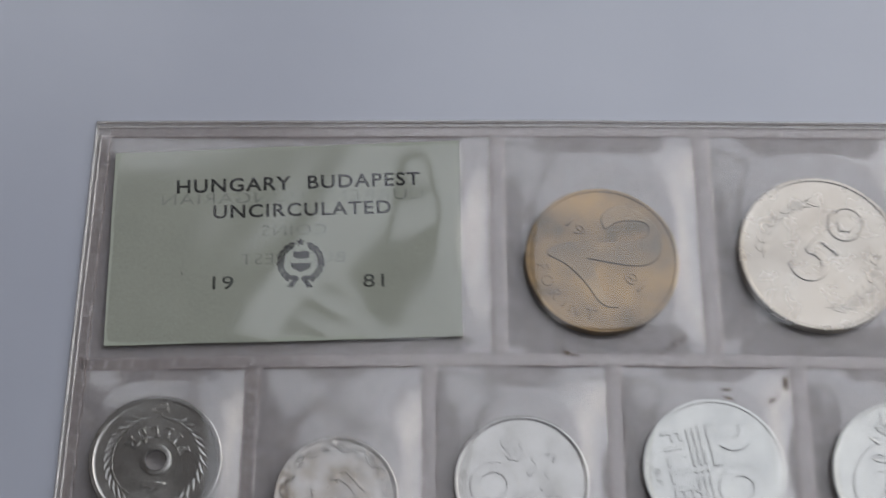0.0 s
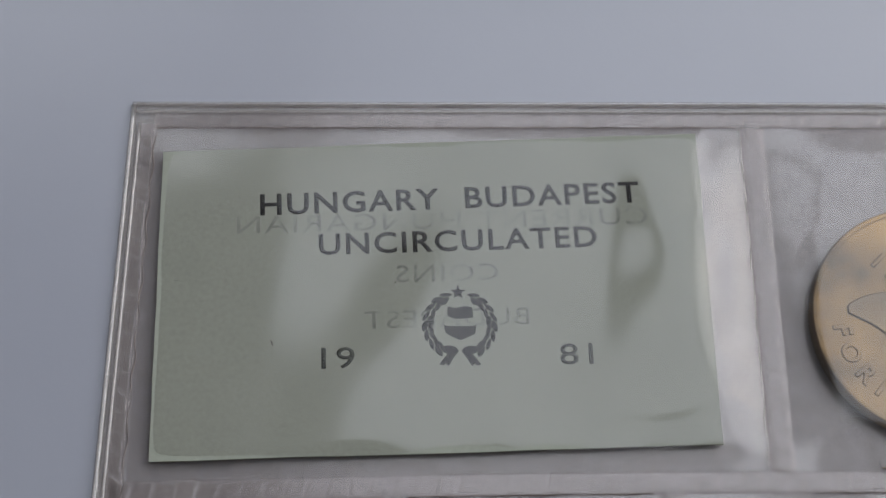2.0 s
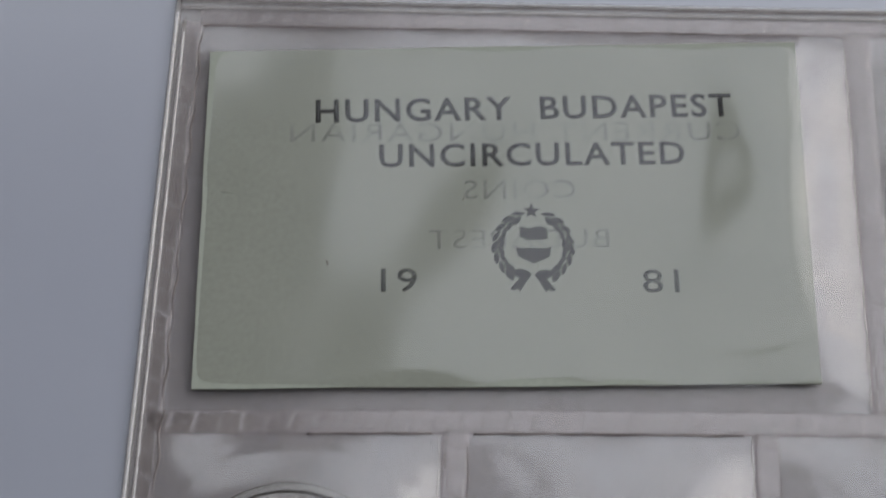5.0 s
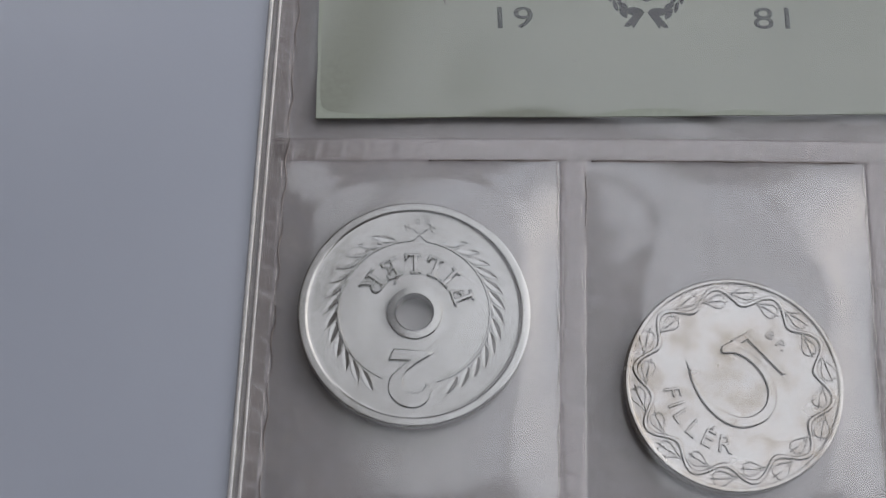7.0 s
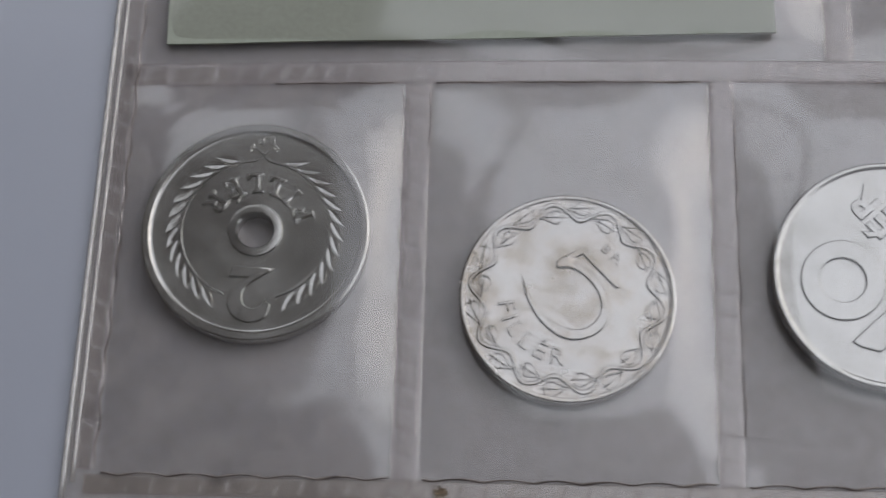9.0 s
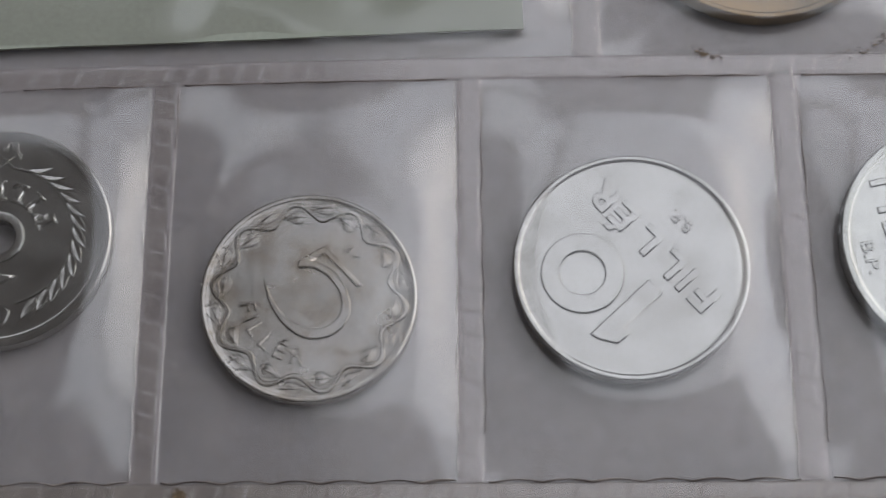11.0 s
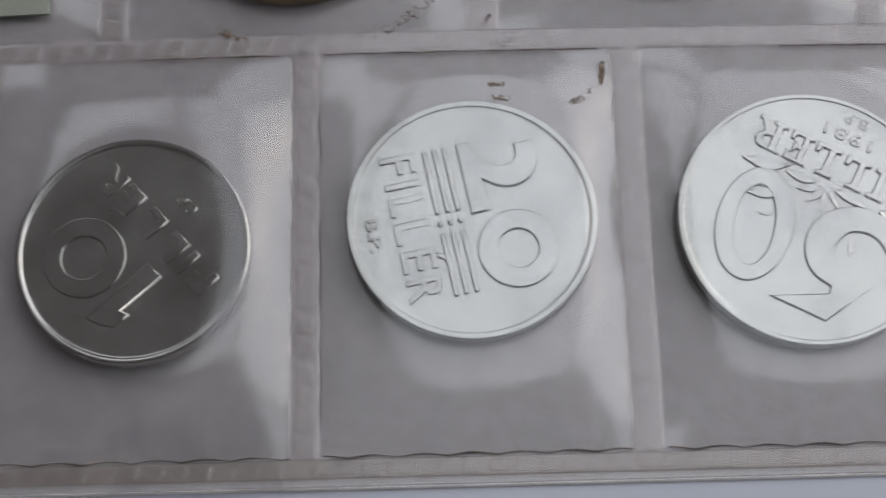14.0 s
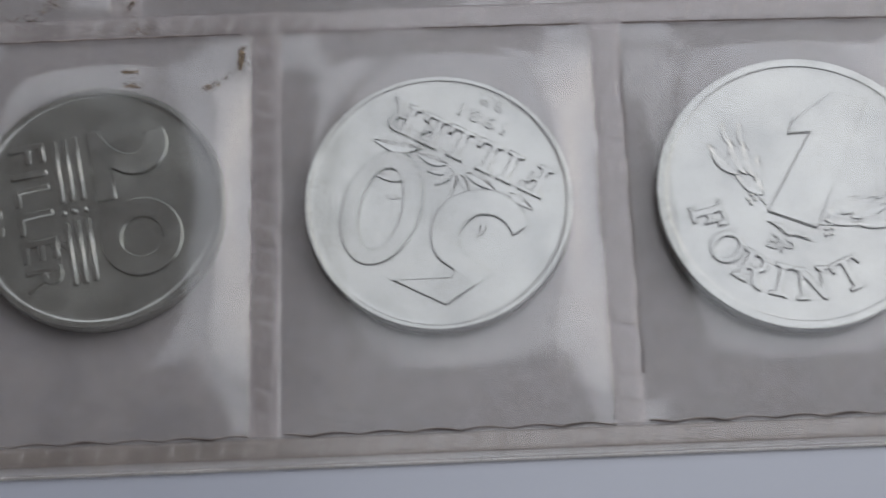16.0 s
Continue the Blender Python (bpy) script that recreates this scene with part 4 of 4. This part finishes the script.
EX, EY = 30.2, 15.75
def printed(name, loops):
    return part(name, plate(loops, PH, 0.0, PZ), M_INK, emblem)
emblem = tagged(new("emblem"), "black printed wreath emblem with star and shield")
emblem.parent = card
star = [(EX - 0.15 + (0.75 if k % 2 == 0 else 0.31) * math.cos(radians(90 + 36 * k)), EY + 3.35 + (0.75 if k % 2 == 0 else 0.31) * math.sin(radians(90 + 36 * k))) for k in range(10)]
printed("star", [star])
printed("shield_top", [[(EX - 1.35, EY + 1.05), (EX - 1.1, EY + 0.95), (EX - 1.15, EY + 1.95), (EX - 0.4, EY + 1.75), (EX + 0.5, EY + 2.0), (EX + 1.15, EY + 1.85), (EX + 1.25, EY + 0.85), (EX + 0.4, EY + 0.75), (EX - 0.5, EY + 0.7)]])
printed("shield_base", [[(EX - 1.5, EY + 0.15), (EX - 1.2, EY - 0.02), (EX + 1.3, EY + 0.02), (EX + 1.55, EY + 0.25), (EX + 1.4, EY - 0.75), (EX + 0.6, EY - 1.15), (EX + 0.05, EY - 1.4), (EX - 0.6, EY - 1.1), (EX - 1.3, EY - 0.75)]])
for side in (-1, 1):
    for k in range(8):
        for row, (rr, lean, big) in enumerate(((2.72, -16, 0.50), (3.24, 20, 0.58))):
            a = radians(-60 + k * 17 + row * 7)
            px, py = EX + side * rr * math.cos(a), EY + 0.1 + rr * math.sin(a)
            tn = math.degrees(a) + 90 + lean
            if side < 0:
                tn = 180 - tn
            wide = (0.24, 0.28, 0.21)[(k + row) % 3]
            lp = [(px + big * x * math.cos(radians(tn)) - wide * y * math.sin(radians(tn)), py + big * x * math.sin(radians(tn)) + wide * y * math.cos(radians(tn)))
                  for x, y in ((-1, 0), (-0.5, 0.8), (0.2, 1.0), (0.8, 0.5), (1.1, 0), (0.6, -0.7), (-0.2, -0.95), (-0.7, -0.6))]
            printed("wreath_leaf", [smooth_loop(lp, 2)])
    printed("ribbon_end", [[(EX + side * x, EY + y) for x, y in ((0.1, -2.4), (0.5, -2.2), (1.3, -2.9), (1.95, -3.75), (1.55, -3.85), (1.3, -3.6), (1.1, -3.95), (0.6, -3.1))]])
    printed("ribbon_loop", [smooth_loop([(EX + side * x, EY + y) for x, y in ((0.2, -2.35), (0.7, -1.95), (1.5, -2.0), (1.6, -2.5), (0.9, -2.75))], 3)])


# ---- coins ----
def coin(name, key, label, material, rim=0.55, reeds=0, hole=0.0, dish=0.14, slope=0.12):
    cx, cy, d, th, turn = COINS[key]
    R = d / 2
    root = tagged(new(name), label, "coin", group="coins in the sleeve")
    root.matrix_basis = pose(cx * MM, cy * MM, (COIN_Z + rise(key)) * MM, 0, LEAN.get(key, 0.0), 0) @ pose(0, 0, 0, 0, 0, turn)
    seg = reeds * 2 if reeds else 200
    prof = [(R - 0.25, 0, 0), (R - 0.05, 0.12, 0), (R, 0.22, 1), (R, th - 0.20, 1), (R - 0.06, th - 0.06, 0.8), (R - 0.16, th, 0), (R - 0.22, th, 0),
            (R - rim, th - 0.01, 0), (R - rim - 0.03, th - 0.025, 0), (R - rim - 0.03 - slope, th - dish + 0.012, 0), (R - rim - 0.07 - slope, th - dish, 0), (R - rim - 0.40, th - dish - 0.008, 0)] + [(R * q, th - dish - 0.105 * (1 - q * q) - 0.004, 0) for q in (0.82, 0.66, 0.5, 0.34)]
    if hole:
        prof += [(hole + 0.95, th - dish - 0.106, 0), (hole + 0.76, th - dish - 0.10, 0), (hole + 0.66, th - 0.03, 0), (hole + 0.60, th - 0.02, 0), (hole + 0.2, th - 0.015, 0), (hole + 0.10, th - 0.01, 0), (hole, th - 0.12, 0), (hole, 0.1, 0), (hole + 0.1, 0, 0)]
        bm = lathe(prof, 200, closed=True)
    else:
        bm = lathe([(0, 0, 0)] + prof + [(R * 0.15, th - dish - 0.108, 0), (0, th - dish - 0.109, 0)], seg, reeds, 0.16)
    body = part("coin_body", bm, material, root, smooth=True)
    es = body.data
    es.set_sharp_from_angle(angle=radians(24))
    return root, th - dish - 0.062


def relief(root, name, bm, material, label=""):
    return part(name, bm, material, root, label)


# two filler, pierced, with a wreath
root, z = coin("two_filler_coin", "two_filler", "silvery aluminium coin with a centre hole and wreath, in a pocket", M_ALU, 0.62, hole=1.48)
two = [(1.76, 4.05), (1.43, 3.06), (-1.80, 3.17)] + smooth_path([(-1.35, 3.55), (-0.45, 4.2), (0.25, 4.85), (0.52, 5.5), (0.30, 6.28), (-0.45, 6.56), (-1.1, 6.25), (-1.3, 5.72)], 4) \
    + smooth_path([(-1.82, 6.2), (-1.46, 7.25), (-0.5, 7.76), (0.75, 7.52), (1.58, 6.6), (1.55, 5.5), (0.95, 4.7), (0.2, 4.0)], 4)
part("numeral", plate([two[::-1]], 0.11, 0.075, z), M_ALU, root, "raised numeral two")
relief(root, "lettering", serif_arc("FILLÉR", 4.06, 1.72, (-155.9, -130.9, -108.0, -84.5, -60.0, -32.5), z), M_ALU)
relief(root, "mint_mark", text_bm("B.P.", -0.85, -8.25, 0.7, 0.8, 0.07, z=z), M_ALU)
wreath = new("wreath")
wreath.parent = root
leaf_me = finish("leaf", move(leaf_bm(2.0, 0.74, 0.15), Matrix.Scale(MM, 4)), M_ALU)
for side in (-1, 1):
    stem = [(side * (6.05 - 0.2 * max(0, (a - 20) / 50)) * math.cos(radians(a)), (6.05 - 0.2 * max(0, (a - 20) / 50)) * math.sin(radians(a)), z + 0.02) for a in np.linspace(-84, 69, 60)]
    stem = [(-side * 0.55, -7.1, z + 0.02), (-side * 0.1, -6.7, z + 0.02)] + stem
    part("stem", tube(stem, 0.12, seg=6), M_ALU, wreath)
    for k in range(13):
        a = -72 + k * 10.4
        o = new("leaf", leaf_me)
        o.parent = wreath
        px, py = side * 6.2 * math.cos(radians(a)), 6.2 * math.sin(radians(a))
        tn = a + 90 - 24
        if side < 0:
            tn = 180 - tn
        o.matrix_basis = pose(px * MM, py * MM, z * MM, 0, 0, tn)
    for k, (bx, by) in enumerate(((0.85, -7.15), (1.05, -6.9), (1.15, -7.2), (0.9, -7.4))):
        part("berry", move(lathe([(0, 0.14, 0), (0.10, 0.10, 0), (0.15, 0, 0)], 8), pose(side * bx, by, z)), M_ALU, wreath)

# five filler with a vine border
root, z = coin("five_filler_coin", "five_filler", "mottled silvery aluminium coin with a leafy vine border, in a pocket", M_ALU_TONED, 0.38, dish=0.10, slope=0.05)
five = [(-2.10, 3.85), (2.35, 3.6), (2.15, 3.22), (-1.65, 3.38), (-1.92, 2.3)] + smooth_path([(-1.4, 2.55), (0.0, 2.85), (1.88, 2.42), (3.25, 1.4), (3.75, -0.2), (3.1, -1.85), (1.8, -2.8), (-0.2, -2.98), (-2.2, -2.4), (-3.75, -1.4)], 4) \
    + smooth_path([(-2.1, -2.1), (-0.3, -2.45), (1.4, -2.05), (2.55, -1.2), (2.9, 0.1), (2.4, 1.3), (1.15, 2.05), (-0.4, 2.2), (-1.6, 1.85), (-2.3, 1.15), (-2.75, 1.5)], 4)
relief(root, "numeral", plate([five], 0.10, 0.075, z), M_ALU_TONED, "raised numeral five")
relief(root, "lettering", arc_text("FILLÉR", 4.9, 1.35, -90.5, 14.2, 0.10, z), M_ALU_TONED)
relief(root, "mint_mark", text_bm("B P.", -0.95, 4.7, 0.95, 0.72, 0.08, z=z), M_ALU_TONED)
vine = new("vine_border")
vine.parent = root
NV = 10


def wave(a, off):
    """A point of the vine: its radius swings ten times round the coin."""
    r = 7.18 + 0.66 * math.cos(NV * a) + off
    return (r * math.cos(a), r * math.sin(a))


turns = [2 * math.pi * i / 240 for i in range(240)]
part("stem", plate([[wave(a, 0.20) for a in turns], [wave(a, -0.20) for a in turns][::-1]], 0.1, 0.05, z + 0.005), M_ALU_TONED, vine)
vl = finish("leaf", move(heart_leaf(1.8, 1.2, 0.155), Matrix.Scale(MM, 4)), M_ALU_TONED, True)
for k in range(NV * 2):
    a, out = 18 * k, k % 2 == 1
    r = 7.78 if out else 6.78
    o = new("leaf", vl)
    o.parent = vine
    o.matrix_basis = pose(r * math.cos(radians(a - 5)) * MM, r * math.sin(radians(a - 5)) * MM, (z + 0.02) * MM, 0, 0, a + 90 + (14 if out else -4)) @ Matrix.Scale(1.0 if out else 0.92, 4)

# ten filler
root, z = coin("ten_filler_coin", "ten_filler", "plain silvery aluminium coin with a broad raised rim, in a pocket", M_ALU, 0.40, dish=0.14)
relief(root, "numeral", plate([[(-1.75, -0.2), (-1.94, 6.3), (-2.7, 6.1), (-3.98, 5.24), (-4.07, 3.56), (-3.35, 3.9), (-3.4, -0.25)]], 0.12, 0.075, z), M_ALU, "raised numeral one")
relief(root, "numeral", plate([ellipse(2.13, 3.3, 3.35, 3.35), ellipse(2.15, 3.32, 1.82, 1.82)[::-1]], 0.12, 0.075, z), M_ALU, "raised round nought")
relief(root, "lettering", row_text("FILLÉR", ((-6.6, -4.85), (-4.15, -3.5), (-2.9, -1.15), (-0.15, 1.6), (2.6, 4.4), (4.75, 7.0)), -3.5, 2.2, 0.12, 0.035, z), M_ALU)
relief(root, "mint_mark", text_bm("B.P.", -0.95, -6.05, 1.15, 0.95, 0.08, z=z), M_ALU)

# twenty filler
root, z = coin("twenty_filler_coin", "twenty_filler", "bright silvery coin with bars between numerals and lettering, in a pocket", M_ALU_BLUE, 0.55, reeds=110, dish=0.12, slope=0.05)
two = [(-6.42, 0.0), (-6.38, 1.0)] + smooth_path([(-5.6, 1.35), (-4.6, 2.0), (-3.95, 2.9), (-3.85, 3.75), (-4.25, 4.45), (-5.0, 4.65), (-5.5, 4.6)], 4) + smooth_path([(-5.55, 6.25), (-4.3, 6.45), (-3.0, 5.95), (-2.2, 5.1), (-1.9, 4.0), (-2.15, 2.7), (-2.95, 1.55)], 4) + [(-0.3, 1.65), (-0.25, 0.0)]
relief(root, "numeral", plate([two], 0.10, 0.075, z), M_ALU_BLUE, "raised numeral two")
relief(root, "numeral", plate([ellipse(3.35, 3.05, 3.3, 3.28), ellipse(3.35, 3.05, 1.62, 1.62)[::-1]], 0.10, 0.075, z), M_ALU_BLUE, "raised round nought")
for y in (-0.98, -1.82, -2.66):
    for x0, x1 in ((-6.3, -0.82), (0.88, 6.2)):
        relief(root, "bar", plate([[(x0, y - 0.2), (x1, y - 0.2), (x1, y + 0.2), (x0, y + 0.2)]], 0.10, 0.075, z), M_ALU_BLUE)
    relief(root, "dot", move(lathe([(0, 0.14, 0), (0.18, 0.11, 0), (0.28, 0, 0)], 14), pose(0.02, y, z)), M_ALU_BLUE)
relief(root, "lettering", row_text("FILLÉR", ((-6.5, -4.75), (-4.15, -3.55), (-2.85, -1.25), (-0.7, 1.2), (1.75, 3.65), (4.15, 6.25)), -6.35, 2.8, 0.10, 0.012, z), M_ALU_BLUE)
relief(root, "mint_mark", text_bm("B.P.", -1.5, -8.6, 1.3, 1.0, 0.07, z=z), M_ALU_BLUE)

# fifty filler
root, z = coin("fifty_filler_coin", "fifty_filler", "bright silvery coin with large numerals and leaf sprays, in a pocket", M_ALU_BLUE, 0.45, reeds=120, dish=0.11, slope=0.05)
five = [(0.25, 7.6), (-4.55, 7.5), (-6.6, 3.5), (-4.2, 3.15)] + smooth_path([(-3.5, 2.85), (-2.95, 2.0), (-2.85, 1.0), (-3.3, -0.1), (-4.2, -0.65), (-5.2, -0.72), (-6.0, -0.4), (-6.6, 0.1)], 4) \
    + [(-7.45, -1.35)] + smooth_path([(-6.5, -2.2), (-5.1, -2.75), (-3.1, -2.55), (-1.3, -1.3), (-0.4, 0.4), (-0.45, 2.2), (-1.2, 3.6), (-2.3, 4.4), (-3.75, 4.65)], 4) + [(-3.85, 5.3)]
relief(root, "numeral", plate([five], 0.10, 0.075, z), M_ALU_BLUE, "raised numeral five")
relief(root, "numeral", plate([ellipse(3.75, 2.6, 4.95, 3.15, 100), ellipse(3.75, 2.7, 3.45, 1.6, 104)[::-1]], 0.10, 0.075, z), M_ALU_BLUE, "raised oval nought")
relief(root, "lettering", join([move(serif_bm(ch, c2 - a, 2.75, z), pose((a + c2) / 2, -5.02, 0)) for ch, (a, c2) in zip("FILLÉR", ((-7.25, -5.1), (-4.6, -3.15), (-2.75, -0.6), (-0.15, 2.0), (2.2, 4.2), (4.55, 7.15)))]), M_ALU_BLUE)
relief(root, "date", text_bm("1981", -2.1, -8.3, 2.1, 1.05, 0.08, weight=0.01, spacing=1.2, z=z), M_ALU_BLUE, "raised date")
relief(root, "mint_mark", text_bm("B.P.", -1.05, -9.8, 1.25, 0.9, 0.07, z=z), M_ALU_BLUE)
spray = new("leaf_spray")
spray.parent = root
fl = finish("leaf", move(leaf_bm(2.4, 0.85, 0.15, 0.1), Matrix.Scale(MM, 4)), M_ALU_BLUE)
for px, py, tn, s in ((3.5, -3.1, 14, 1.5), (0.8, -3.0, 5, 1.1), (3.0, -0.75, 24, 1.15), (2.85, 1.15, 20, 0.5), (-0.2, -2.6, 100, 0.8), (0.0, -2.7, 62, 0.8), (0.2, -2.8, 30, 0.85), (-0.5, -2.7, 140, 0.8), (-0.9, -3.0, 174, 1.2),
                      (-4.4, 0.1, 75, 0.6), (-3.7, 0.2, 105, 0.65), (-4.7, -3.0, 170, 1.0)):
    o = new("leaf", fl)
    o.parent = spray
    o.matrix_basis = pose(px * MM, py * MM, (z + 0.02) * MM, 0, 0, tn) @ Matrix.Scale(s, 4)

# one forint
root, z = coin("one_forint_coin", "one_forint", "bright aluminium coin with wheat ears round a numeral, in a pocket", M_ALU_BLUE, 0.75, reeds=120, dish=0.12, slope=0.05)
relief(root, "numeral", plate([[(-0.75, 8.94), (2.0, 9.5), (2.3, -2.45), (-1.78, -2.75), (-1.2, 4.9), (-2.74, 4.0), (-2.81, 5.25)]], 0.11, 0.075, z), M_ALU_BLUE, "raised numeral one")
relief(root, "lettering", serif_arc("FORINT", 7.7, 2.75, (-139.2, -117.6, -97.7, -80.5, -62.4, -39.5), z), M_ALU_BLUE)
relief(root, "mint_mark", text_bm("BP", -0.85, -5.45, 1.25, 1.15, 0.08, z=z), M_ALU_BLUE)
ear = finish("leaf", move(leaf_bm(2.6, 0.95, 0.16, 0.12), Matrix.Scale(MM, 4)), M_ALU_BLUE)
ears = new("wheat_ears")
ears.parent = root
for side in (-1, 1):
    for px, py, tn, s in ((4.9, -0.8, 24, 1.4), (2.5, -1.5, 14, 1.1), (4.4, -0.5, 43, 1.3), (6.2, 1.2, 45, 0.9), (3.6, -0.5, 50, 1.25), (5.2, 1.5, 54, 0.95), (2.8, -1.2, 62, 1.15)):
        o = new("leaf", ear)
        o.parent = ears
        o.matrix_basis = pose(side * px * MM, py * MM, z * MM, 0, 0, tn if side > 0 else 180 - tn) @ Matrix.Scale(s, 4)
    part("stem", tube([(side * 2.0, -2.2, z + 0.03), (side * 4.0, -1.3, z + 0.03), (side * 7.2, 0.3, z + 0.03)], 0.09), M_ALU_BLUE, ears)
    for bx, by in ((3.0, -2.2), (3.4, -1.95), (3.5, -2.4), (3.15, -2.65)):
        part("berry", move(lathe([(0, 0.13, 0), (0.12, 0.10, 0), (0.19, 0, 0)], 8), pose(side * bx, by, z)), M_ALU_BLUE, ears)
part("ribbon", join([plate([[(-1.4, -3.5), (-0.2, -3.2), (0.4, -3.5), (1.2, -3.2), (2.2, -3.6), (1.0, -3.75), (0.4, -4.0), (-0.3, -3.75)]], 0.09, 0.04, z)]), M_ALU_BLUE, root)

# two forint, toned brass
root, z = coin("two_forint_coin", "two_forint", "toned golden brass coin with a large swan-like numeral, in a pocket", M_BRASS, 0.45, reeds=0, dish=0.12)
swan = smooth_path([(-3.07, 3.82), (-4.61, 4.73), (-4.88, 6.46), (-3.76, 8.47), (-0.8, 9.66), (2.22, 9.55), (4.4, 8.41), (5.65, 6.54), (5.5, 4.61), (4.31, 2.89), (1.75, 0.87), (-1.71, -1.49)], 4) \
    + smooth_path([(-1.71, -1.49), (0.89, -2.22), (3.52, -3.6), (5.14, -3.98), (6.63, -3.38)], 4) \
    + smooth_path([(6.85, -3.82), (5.5, -4.96), (3.78, -5.11), (0.86, -4.48), (-3.01, -4.35), (-6.1, -5.21)], 4) \
    + smooth_path([(-6.1, -5.21), (-6.62, -4.4), (-5.71, -2.07), (-3.65, 0.44), (-1.0, 2.78), (1.28, 5.5), (2.08, 7.19), (1.76, 8.43), (0.63, 8.86), (-0.78, 7.98), (-1.99, 6.69), (-2.69, 5.31), (-2.86, 4.03)], 4)
relief(root, "numeral", plate([swan[:-1]], 0.11, 0.05, z), M_BRASS_GREY, "raised swan-like numeral two")
relief(root, "lettering", arc_text("FORINT", 8.7, 1.75, -93, 14.0, 0.11, z, weight=0.03), M_BRASS)
relief(root, "date", text_bm("19", -7.7, 0.2, -4.8, 1.7, 0.09, z=z), M_BRASS, "raised date")
relief(root, "date", text_bm("81", 4.2, 0.1, 7.3, 1.7, 0.09, z=z), M_BRASS, "raised date")

# five forint, nickel
root, z = coin("five_forint_coin", "five_forint", "pale nickel coin with a numeral between leafy branches, in a pocket", M_NICKEL, 0.5, reeds=0, dish=0.12)
five = [(-2.0, 2.2), (2.2, 2.2), (2.2, 1.35), (-0.95, 1.35), (-1.1, -0.2)] + smooth_path([(0.3, 0.1), (1.8, -0.4), (2.7, -1.9), (2.3, -3.8), (0.9, -5.1), (-1.0, -5.3), (-2.7, -4.5)], 4) + smooth_path([(-2.2, -3.7), (-0.8, -4.35), (0.6, -4.1), (1.5, -3.1), (1.6, -2.0), (0.9, -1.15), (-0.4, -0.95), (-1.3, -1.3), (-2.1, -1.0)], 4)
relief(root, "numeral", plate([five], 0.11, 0.075, z), M_NICKEL, "raised numeral five")
relief(root, "emblem", join([plate([ellipse(0, 6.3, 2.7, 2.9), ellipse(0, 6.3, 2.3, 2.5)[::-1]], 0.10, 0.04, z),
                             plate([[(-1.3, 7.2), (1.3, 7.2), (1.2, 5.6), (0, 4.7), (-1.2, 5.6)]], 0.10, 0.04, z)]), M_NICKEL, "raised oval emblem with a shield")
nl = finish("leaf", move(leaf_bm(2.1, 0.7, 0.14, 0.08), Matrix.Scale(MM, 4)), M_NICKEL)
branch = new("branches")
branch.parent = root
for side in (-1, 1):
    part("stem", tube([(side * 8.6 * math.cos(radians(a)), 8.6 * math.sin(radians(a)), z + 0.02) for a in np.linspace(-48, 42, 24)], 0.1), M_NICKEL, branch)
    for k in range(9):
        a = -42 + k * 10
        for dt, rr in ((24, 8.8), (-34, 8.4)):
            o = new("leaf", nl)
            o.parent = branch
            tn = a + 90 - dt
            o.matrix_basis = pose(side * rr * math.cos(radians(a)) * MM, rr * math.sin(radians(a)) * MM, z * MM, 0, 0, tn if side > 0 else 180 - tn)
